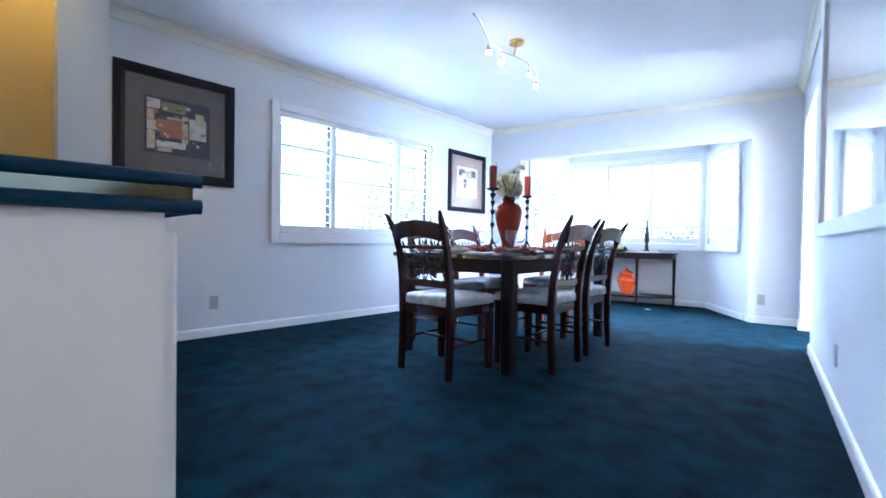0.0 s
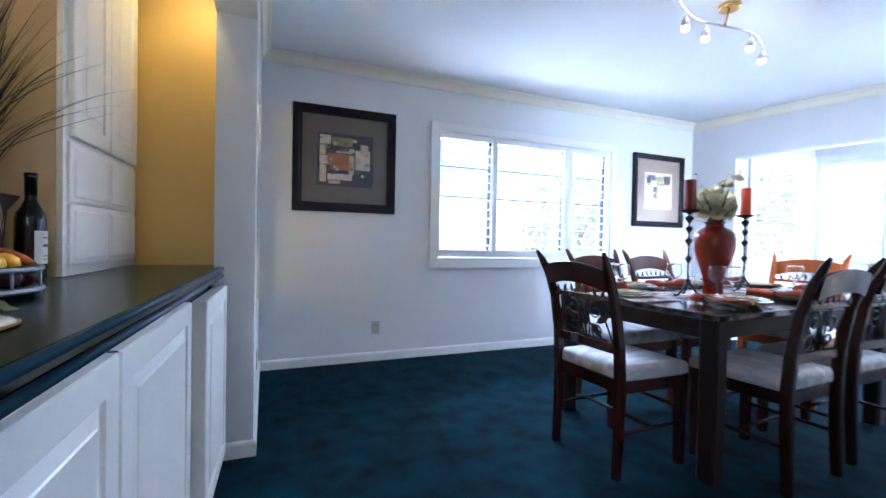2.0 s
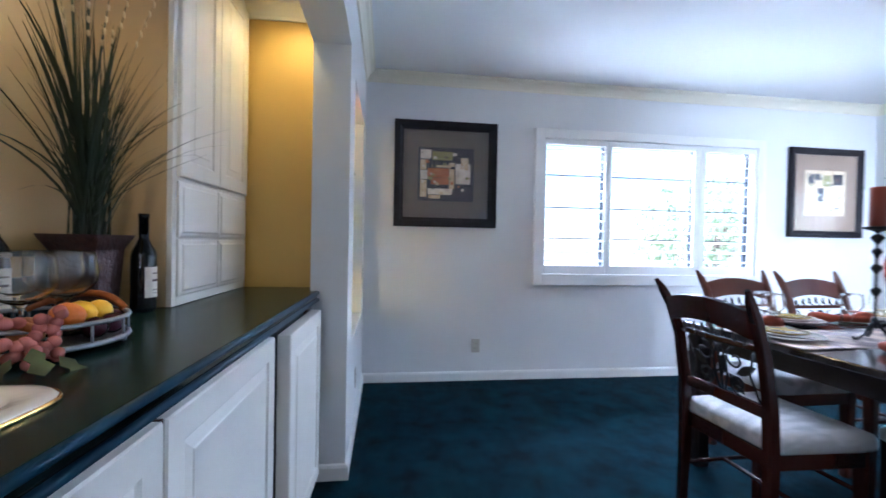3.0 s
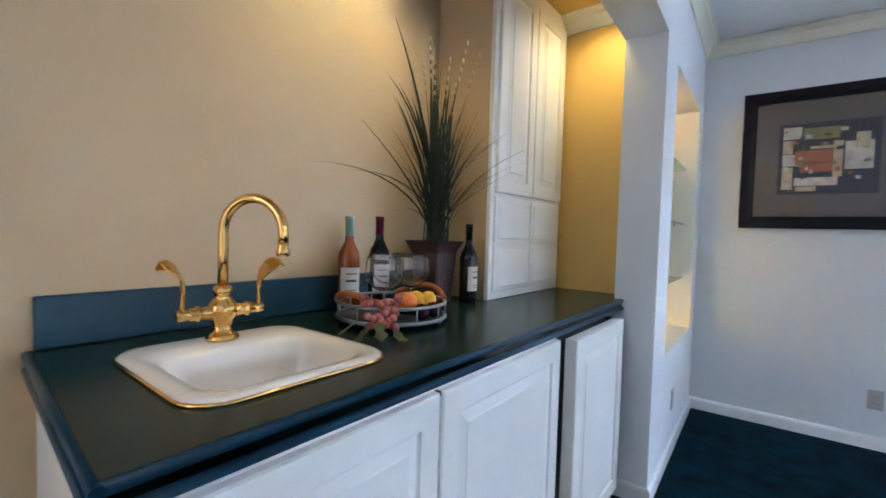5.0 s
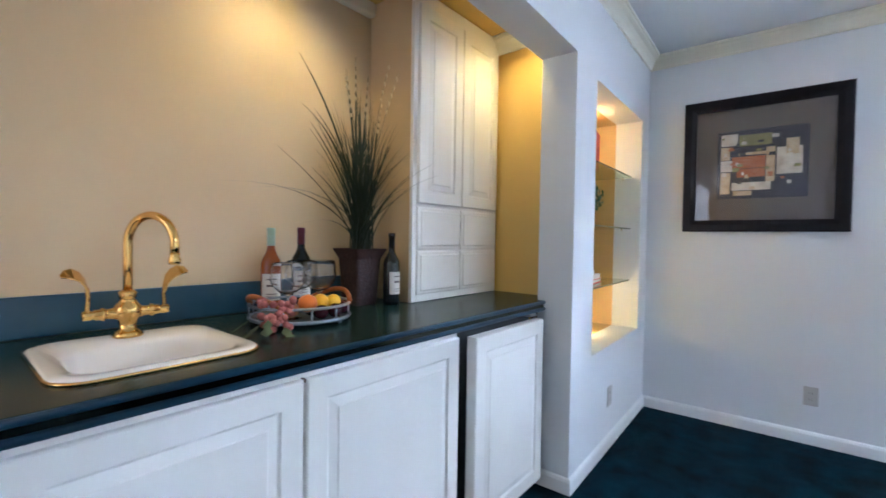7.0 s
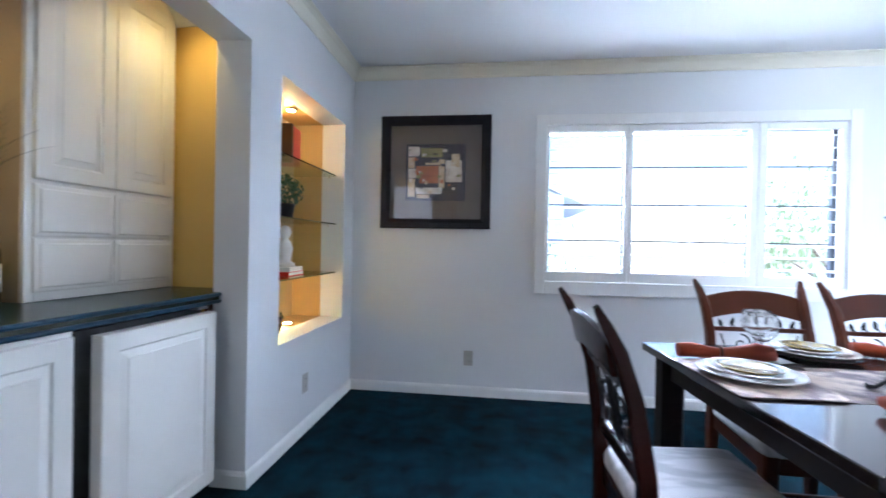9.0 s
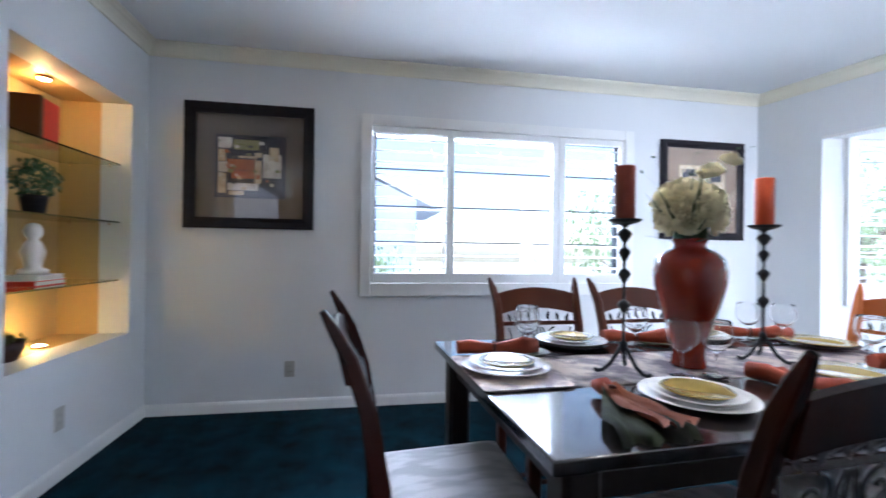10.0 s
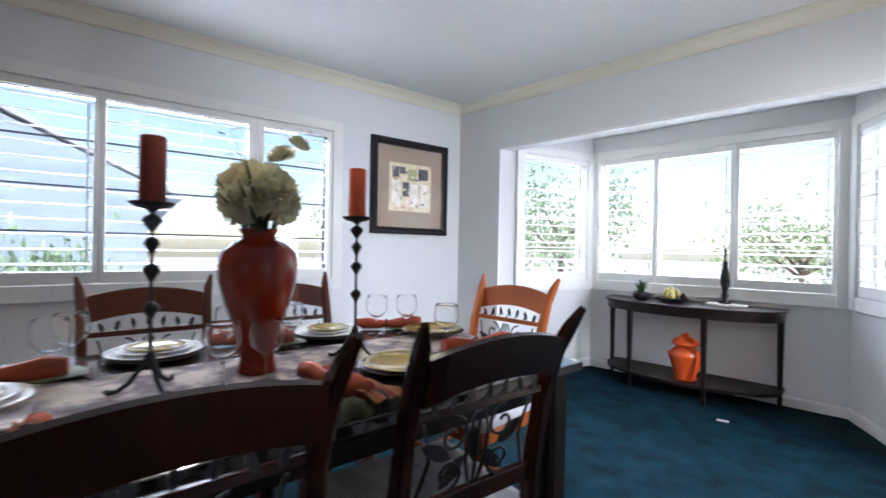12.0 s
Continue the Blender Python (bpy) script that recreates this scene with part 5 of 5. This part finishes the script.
def candlestick(x, y, wax, label):
    ob = base("candlestick", at(x, y, TZ + 0.0055), label, "candle holder", "candlesticks on the table")
    for a in (20, 140, 260):
        bm = B()
        c, d = math.cos(radians(a)), math.sin(radians(a))
        tube(bm, [(0.006 * c, 0.006 * d, 0.085), (0.022 * c, 0.022 * d, 0.060), (0.045 * c, 0.045 * d, 0.025), (0.070 * c, 0.070 * d, 0.007), (0.088 * c, 0.088 * d, 0.006), (0.094 * c, 0.094 * d, 0.014)], [0.007, 0.0065, 0.006, 0.006, 0.007, 0.005], 8)
        part("foot", bm, "iron", ob, "curled black iron foot")
    bm = B()
    lathe(bm, [(0.008, 0.467), (0.012, 0.474), (0.040, 0.482), (0.052, 0.490), (0.052, 0.494), (0.008, 0.495)], 20)
    part("dish", bm, "iron", ob)
    bm = B()
    tube(bm, [(0, 0, 0.07), (0, 0, 0.472)], 0.0048, 8)
    for z, r in ((0.085, 0.014), (0.215, 0.020), (0.315, 0.021), (0.385, 0.019), (0.445, 0.024)):
        lathe(bm, [(0.005, z - 0.028), (r * 0.55, z - 0.016), (r, z), (r * 0.8, z + 0.010), (0.005, z + 0.020)], 12)
    part("stem", bm, "iron", ob, "black iron stem with turned beads")
    bm = B()
    lathe(bm, [(0.029, 0.4955), (0.031, 0.499), (0.031, 0.662), (0.028, 0.666), (0.024, 0.660), (0.003, 0.656)], 24)
    tube(bm, [(0, 0, 0.654), (0.001, 0, 0.672)], 0.0012, 5)
    part("candle", bm, wax, ob, "thick pillar candle")


candlestick(-1.751, 2.871, "wax_red", "tall black iron candlestick with a rust pillar candle")
candlestick(-1.797, 3.487, "wax", "tall black iron candlestick with an orange pillar candle")

SET_DOWN = at(-2.31, 2.32, 0, 3.0) @ at(2.33, -2.37)
for ob in set(bpy.data.objects) - before_table:
    if ob.parent is None and not ob.name.startswith("dining_chair"):
        ob.matrix_basis = SET_DOWN @ ob.matrix_basis

# ---- console table in the bay ----
CW, CZ = 1.33, 0.735
CON = pose(BL[0], BL[1], 0, 0, 0, math.degrees(math.atan2(BR[1] - BL[1], BR[0] - BL[0]))) @ at(0.90, -0.022)
con = base("console_table", CON, "dark espresso half-oval console table against the bay wall", "table")
hw = CW / 2


def bow(w, d, n=20):
    return [(-w, 0.0)] + [(-w * math.cos(math.pi * k / n) if 0 < k < n else (-w if k == 0 else w), -0.10 - (d - 0.10) * math.sin(math.pi * k / n) ** 0.8) for k in range(n + 1)] + [(w, 0.0)]


bm = B()
prism(bm, bow(hw, 0.50), CZ - 0.022, CZ)
part("top", bm, "console", con)
bm = B()
prism(bm, bow(hw - 0.02, 0.48), CZ - 0.085, CZ - 0.0225)
part("apron", bm, "console", con)
bm = B()
prism(bm, bow(hw - 0.02, 0.47), 0.115, 0.14)
part("lower_shelf", bm, "console", con)
for x, y in ((-hw + 0.04, -0.10), (hw - 0.04, -0.10), (-hw * 0.55, -0.38), (hw * 0.30, -0.44)):
    bm = B()
    bar(bm, [(x, y, 0.0), (x, y, 0.1145)], [0.026, 0.030], [0.026, 0.030])
    bar(bm, [(x, y, 0.1405), (x, y, CZ - 0.0855)], [0.030, 0.042], [0.030, 0.042])
    part("leg", bm, "console", con)

jar = base("orange_jar", CON @ at(0.05, -0.33, 0.1405, 10), "orange hexagonal lidded ginger jar on the console shelf", "jar")
bm = B()
lathe(bm, [(0.075, 0.0), (0.085, 0.01), (0.075, 0.03), (0.125, 0.19), (0.128, 0.21), (0.085, 0.245), (0.075, 0.255), (0.075, 0.27)], 6)
part("body", bm, "orange", jar)
bm = B()
lathe(bm, [(0.070, 0.2705), (0.100, 0.275), (0.10, 0.29), (0.082, 0.32), (0.05, 0.335), (0.03, 0.345), (0.03, 0.36), (0.012, 0.372)], 6)
part("lid", bm, "orange", jar, "stepped orange lid")
pl = base("potted_succulent", CON @ at(-0.32, -0.26, CZ), "small green plant in a dark bowl on the console", "plant")
bm = B()
lathe(bm, [(0.035, 0.0), (0.06, 0.02), (0.07, 0.05), (0.06, 0.075), (0.05, 0.07)], 20)
part("bowl", bm, "iron", pl)
bm = B()
rng = random.Random(3)
for k in range(60):
    blade(bm, rng.gauss(0, 0.012), rng.gauss(0, 0.012), 0.06, rng.uniform(0, 6.28), rng.uniform(0.02, 0.09), rng.uniform(0.04, 0.14), 0.006)
part("leaves", bm, "leaf", pl, kind="stuff")
fb = base("fruit_bowl", CON @ at(-0.07, -0.27, CZ), "dark fruit bowl on the console", "bowl")
bm = B()
lathe(bm, [(0.05, 0.0), (0.08, 0.006), (0.13, 0.035), (0.135, 0.045), (0.125, 0.042), (0.07, 0.012), (0.004, 0.010)], 28)
part("bowl", bm, "iron", fb)
for x, y, r, mt, nm in ((-0.04, 0, 0.038, "pear", "pear"), (0.03, 0.02, 0.036, "pear", "pear"), (0.0, -0.04, 0.034, "pear", "pear"), (-0.01, 0.0, 0.030, "pear", "pear"), (0.085, -0.01, 0.026, "plum", "plum")):
    bm = B()
    lathe(bm, [(r * 0.3, -r), (r * 0.85, -r * 0.6), (r, 0), (r * 0.8, r * 0.6), (r * 0.4, r * 1.2), (r * 0.15, r * 1.5)], 14)
    thing(nm, bm, mt, CON @ at(-0.07 + x, -0.27 + y, CZ + 0.013 + r + (0.045 if r == 0.030 else 0.012)), "green-yellow pear in the dark bowl" if nm == "pear" else "dark plum in the bowl", "fruit", "fruit in the console bowl")
ct = base("console_tray", CON @ at(0.30, -0.2, CZ), "cream stone tray on the console", "tray")
bm = B()
box(bm, -0.13, 0.13, -0.06, 0.06, 0.0, 0.022, 0.006)
part("slab", bm, "figurine", ct)
bm = B()
lathe(bm, [(0.045, 0.0), (0.045, 0.012), (0.02, 0.03), (0.028, 0.06), (0.02, 0.09), (0.036, 0.16), (0.028, 0.24), (0.016, 0.30), (0.024, 0.31), (0.010, 0.33), (0.009, 0.42), (0.002, 0.44)], 18)
thing("dark_candlestick", bm, "iron", CON @ at(0.285, -0.2, CZ + 0.0225), "slender dark turned candlestick on the stone tray", "candle holder")
bm = B()
box(bm, -0.035, 0.035, -0.02, 0.02, 0, 0.002)
thing("dropped_card", bm, "paper", at(-1.645, 6.10, 0.0005, 20), "small white paper card dropped on the carpet", "card")


# ---- framed pictures ----
def picture(name, y0, y1, z0, z1, border, art, label, mat_a, mat_b):
    """On the west wall. art: (from u, to u, from v, to v, material) in the printed part, u to the right, v up."""
    w, h = y1 - y0, z1 - z0
    ob = base(name, Matrix.Translation((WX + 0.003, (y0 + y1) / 2, (z0 + z1) / 2)) @ pose(0, 0, 0, 90, 0, 90), label, "picture", "pictures on the window wall")
    bm = B()
    b = border
    prev = None
    for i_, d in ((0.0, 0.0), (0.0, 0.030), (0.008, 0.036), (b * 0.6, 0.034), (b * 0.8, 0.026), (b, 0.022), (b, 0.008)):
        ring = [bm.verts.new((x, y, d)) for x, y in ((-w / 2 + i_, -h / 2 + i_), (w / 2 - i_, -h / 2 + i_), (w / 2 - i_, h / 2 - i_), (-w / 2 + i_, h / 2 - i_))]
        if prev:
            for q in range(4):
                bm.faces.new((prev[q], prev[(q + 1) % 4], ring[(q + 1) % 4], ring[q]))
        prev = ring
    bmesh.ops.recalc_face_normals(bm, faces=bm.faces)
    part("frame", bm, "black", ob, "wide black frame")
    bm = B()
    box(bm, -w / 2 + b - 0.004, w / 2 - b + 0.004, -h / 2 + b - 0.004, h / 2 - b + 0.004, 0.001, 0.007)
    part("mat_board", bm, mat_a, ob)
    aw, ah = w * 0.26, h * 0.24
    bm = B()
    box(bm, -aw - 0.012, aw + 0.012, -ah - 0.012, ah + 0.012, 0.0075, 0.0085)
    pr = part("print", bm, mat_b, ob, "abstract patchwork print")
    rp = random.Random(len(art))
    art = list(art) + [(u, u + rp.uniform(0.02, 0.09), v, v + rp.uniform(0.02, 0.07), rp.choice(("art_cream", "art_black", "art_olive", "art_rust", "art_white", "art_black"))) for u, v in ((rp.uniform(0.03, 0.88), rp.uniform(0.03, 0.9)) for _ in range(34))]
    for n_, (u0, u1, v0, v1, mt) in enumerate(art):
        bm = B()
        box(bm, -aw + 2 * aw * u0, -aw + 2 * aw * u1, -ah + 2 * ah * v0, -ah + 2 * ah * v1, 0.0086, 0.0092 + 0.00006 * n_)
        part("printed_patch", bm, mt, pr)
    bm = B()
    box(bm, -w / 2 + b - 0.003, w / 2 - b + 0.003, -h / 2 + b - 0.003, h / 2 - b + 0.003, 0.014, 0.016)
    part("glazing", bm, "pane", ob, "picture glass").visible_shadow = False


ART1 = [(0.02, 0.22, 0.80, 0.98, "art_white"), (0.02, 0.13, 0.58, 0.78, "art_cream"), (0.02, 0.20, 0.40, 0.57, "art_white"), (0.02, 0.14, 0.05, 0.38, "art_cream"), (0.24, 0.62, 0.78, 0.95, "art_olive"),
        (0.16, 0.55, 0.44, 0.62, "art_rust"), (0.22, 0.55, 0.30, 0.43, "art_rust"), (0.56, 0.66, 0.22, 0.74, "art_cream"), (0.68, 0.96, 0.32, 0.72, "art_white"), (0.78, 0.92, 0.60, 0.84, "art_cream"),
        (0.16, 0.62, 0.10, 0.22, "art_white"), (0.18, 0.40, 0.02, 0.09, "art_cream"), (0.24, 0.60, 0.64, 0.68, "art_cream")]
picture("framed_picture", 0.795, 1.647, 1.28, 2.146, 0.075, ART1, "black-framed abstract print with taupe mat beside the window", "mat_grey", "art_black")
ART2 = [(0.04, 0.20, 0.72, 0.95, "art_black"), (0.22, 0.36, 0.80, 0.95, "art_black"), (0.42, 0.64, 0.66, 0.92, "art_olive"), (0.70, 0.95, 0.70, 0.95, "art_black"), (0.30, 0.46, 0.30, 0.62, "art_black"),
        (0.04, 0.24, 0.05, 0.66, "art_white"), (0.50, 0.70, 0.08, 0.58, "art_white"), (0.76, 0.96, 0.08, 0.60, "art_white"), (0.28, 0.46, 0.04, 0.26, "art_cream")]
picture("framed_picture", 4.418, 5.205, 1.268, 2.096, 0.06, ART2, "black-framed abstract print with tan mat by the bay", "mat_tan", "art_cream")

# ---- mirror on the east wall ----
mir = base("wall_mirror", Matrix.Translation(east_point(3.30, 1.63)) @ at(0, 0, 0, 8), "large white-framed mirror on the wall by the entry", "mirror")
bm = B()
for a, b, c, d in ((-0.88, -0.80, -0.73, 0.73), (0.80, 0.88, -0.73, 0.73), (-0.80, 0.80, -0.73, -0.65), (-0.80, 0.80, 0.65, 0.73)):
    box(bm, -0.030, 0.0, a, b, c, d, 0.006)
part("frame", bm, "trim", mir)
bm = B()
box(bm, -0.016, -0.004, -0.802, 0.802, -0.652, 0.652)
part("glass", bm, "mirror", mir)


# ---- outlets ----
def outlet(m, label):
    ob = base("wall_outlet", m, label, "outlet", "wall outlets")
    bm = B()
    box(bm, -0.035, 0.035, -0.057, 0.057, 0.0, 0.005, 0.002)
    part("plate", bm, "outlet", ob)
    bm = B()
    for z in (-0.02, 0.02):
        for x in (-0.007, 0.007):
            box(bm, x - 0.0012, x + 0.0012, z - 0.005, z + 0.005, 0.0052, 0.0058)
    part("slots", bm, "slot", ob)


outlet(Matrix.Translation((WX, 1.50, 0.29)) @ pose(0, 0, 0, 90, 0, 90), "ivory duplex outlet on the window wall")
outlet(Matrix.Translation((-2.88, SY, 0.30)) @ pose(0, 0, 0, 90, 0, 180), "ivory duplex outlet under the niche")
outlet(NORTH @ Matrix.Translation((3.315, 0, 0.26)) @ pose(0, 0, 0, 90, 0, 0), "ivory duplex outlet beside the bay")
outlet(Matrix.Translation(east_point(2.95, 0.29, 0.0)) @ pose(0, 0, 0, 90, 0, -82), "ivory duplex outlet on the entry wall")

# ---- wave track light ----
tr = base("track_light", at(-1.80, 3.20, CEIL), "brushed nickel wave track light with four lit heads on the ceiling", "ceiling light")
bm = B()
lathe(bm, [(0.055, -0.026), (0.062, -0.020), (0.062, -0.001)], 24)
tube(bm, [(0, 0, -0.02), (-0.02, -0.01, -0.12)], 0.007, 8)
part("canopy", bm, "brass", tr, "brass ceiling canopy")
way = []
for k in range(41):
    t = -1 + 2 * k / 40
    way.append((0.05 * math.sin(t * math.pi * 1.5) - 0.12 * t - 0.02, -0.01 + 0.74 * t, -0.12))
bm = B()
tube(bm, way, 0.007, 8)
part("wave_rail", bm, "steel", tr, "wavy nickel rail")
for k in (10, 16, 26, 33):
    x, y, z = way[k]
    head = new("spot_head")
    head.parent = tr
    head.matrix_basis = at(x, y, z)
    bm = B()
    tube(bm, [(0, 0, 0), (0, 0, -0.035)], 0.005, 6)
    lathe(bm, [(0.024, -0.095), (0.021, -0.06), (0.012, -0.035)], 14)
    part("shade", bm, "steel", head)
    bm = B()
    ball(bm, 0.021, at(0, 0, -0.099), 2)
    part("lamp", bm, "bulb", head)
    lamp("track_spot", "SPOT", look((-1.80 + x, 3.20 + y, CEIL + z - 0.125), (-1.80 + x + 0.25 * math.sin(k), 3.20 + y + 0.1, 0.7)), 5, (1, 0.86, 0.68), spot_size=radians(80), spot_blend=0.8, shadow_soft_size=0.02)
    lamp("track_glow", "POINT", at(-1.80 + x + 0.05, 3.20 + y, CEIL + z - 0.01), 0.12, (1, 0.88, 0.72), shadow_soft_size=0.02)

# ---- outside ----
# Ground made pale so that sunlight bounces up through the windows.
bm = B()
box(bm, -60, 60, -50, 70, -1.0, -0.45)
setting("ground", bm, "ground", label="ground below the windows, made pale to bounce sunlight indoors")
house = base("neighbour_house", at(-11.5, 0.0, -0.45), "pale blue-grey neighbouring house with a gable roof beyond the window", "house")
bm = B()
box(bm, -5, 2.4, -4.2, 3.0, 0, 2.6)
prism(bm, [(-4.2, 2.6), (3.0, 2.6), (-0.6, 4.3)], 2.38, 2.4, pose(0, 0, 0, 90, 0, 90))
for k in range(16):
    box(bm, 2.401, 2.408, -4.2, 3.0, 0.16 * k + 0.004, 0.16 * k + 0.16)
part("wall", bm, "siding", house)
for name, y0, y1 in (("roof", 3.5, -0.6), ("roof", -4.7, -0.6)):
    bm = B()
    v = [bm.verts.new(c) for c in ((-5.2, y0, 2.38), (2.52, y0, 2.38), (2.52, y1, 4.42), (-5.2, y1, 4.42), (-5.2, y0, 2.44), (2.52, y0, 2.44), (2.52, y1, 4.48), (-5.2, y1, 4.48))]
    for f in ((0, 1, 2, 3), (4, 5, 6, 7), (0, 1, 5, 4), (1, 2, 6, 5), (2, 3, 7, 6), (3, 0, 4, 7)):
        bm.faces.new([v[i_] for i_ in f])
    bmesh.ops.recalc_face_normals(bm, faces=bm.faces)
    part(name, bm, "shingle", house)


def tree(m, h, r, label, seed, leaves=1500):
    rng_ = random.Random(seed)
    ob = base("garden_tree", m, label, "tree", "garden trees")
    bm = B()
    tube(bm, [(0, 0, 0), (0.05, 0.02, h * 0.3), (0.0, 0.06, h * 0.6)], [0.10, 0.07, 0.03], 8)
    limbs = []
    for k in range(7):
        a = 6.28 * k / 7 + rng_.uniform(-0.3, 0.3)
        q = Vector((0.03, 0.03, h * rng_.uniform(0.3, 0.55)))
        t_ = q + Vector((r * 0.7 * math.cos(a), r * 0.7 * math.sin(a), h * rng_.uniform(0.1, 0.35)))
        tube(bm, [q, q.lerp(t_, 0.5) + Vector((0, 0, 0.05)), t_], [0.035, 0.022, 0.008], 6)
        limbs.append(t_)
    part("trunk", bm, "bark", ob)
    bm = B()
    for k in range(leaves):
        c_ = rng_.choice(limbs) + Vector((rng_.gauss(0, r * 0.28), rng_.gauss(0, r * 0.28), rng_.gauss(0, r * 0.26)))
        m_ = Matrix.Translation(c_) @ Euler((rng_.uniform(0, 6), rng_.uniform(0, 6), 0)).to_matrix().to_4x4()
        s = rng_.uniform(0.04, 0.08)
        bm.faces.new([bm.verts.new(m_ @ Vector(p)) for p in ((-s, 0, 0), (0, -s * 0.45, 0.01), (s, 0, 0), (0, s * 0.45, 0.01))])
    part("crown", bm, "foliage", ob, kind="stuff")


tree(at(-7.2, 6.6, -0.45), 3.0, 1.1, "leafy garden tree outside the window", 1)
tree(at(-6.4, 10.2, -0.45), 3.4, 1.3, "leafy garden tree outside the bay", 2, 2200)
tree(at(-3.4, 14.5, -0.45), 2.6, 1.4, "rounded garden shrub beyond the bay", 3)
tree(at(1.4, 13.5, -0.45), 3.6, 1.5, "garden tree beyond the bay", 4)
tree(at(-6.6, 1.6, -0.45), 1.6, 0.8, "low shrub by the neighbouring house", 5, 1000)
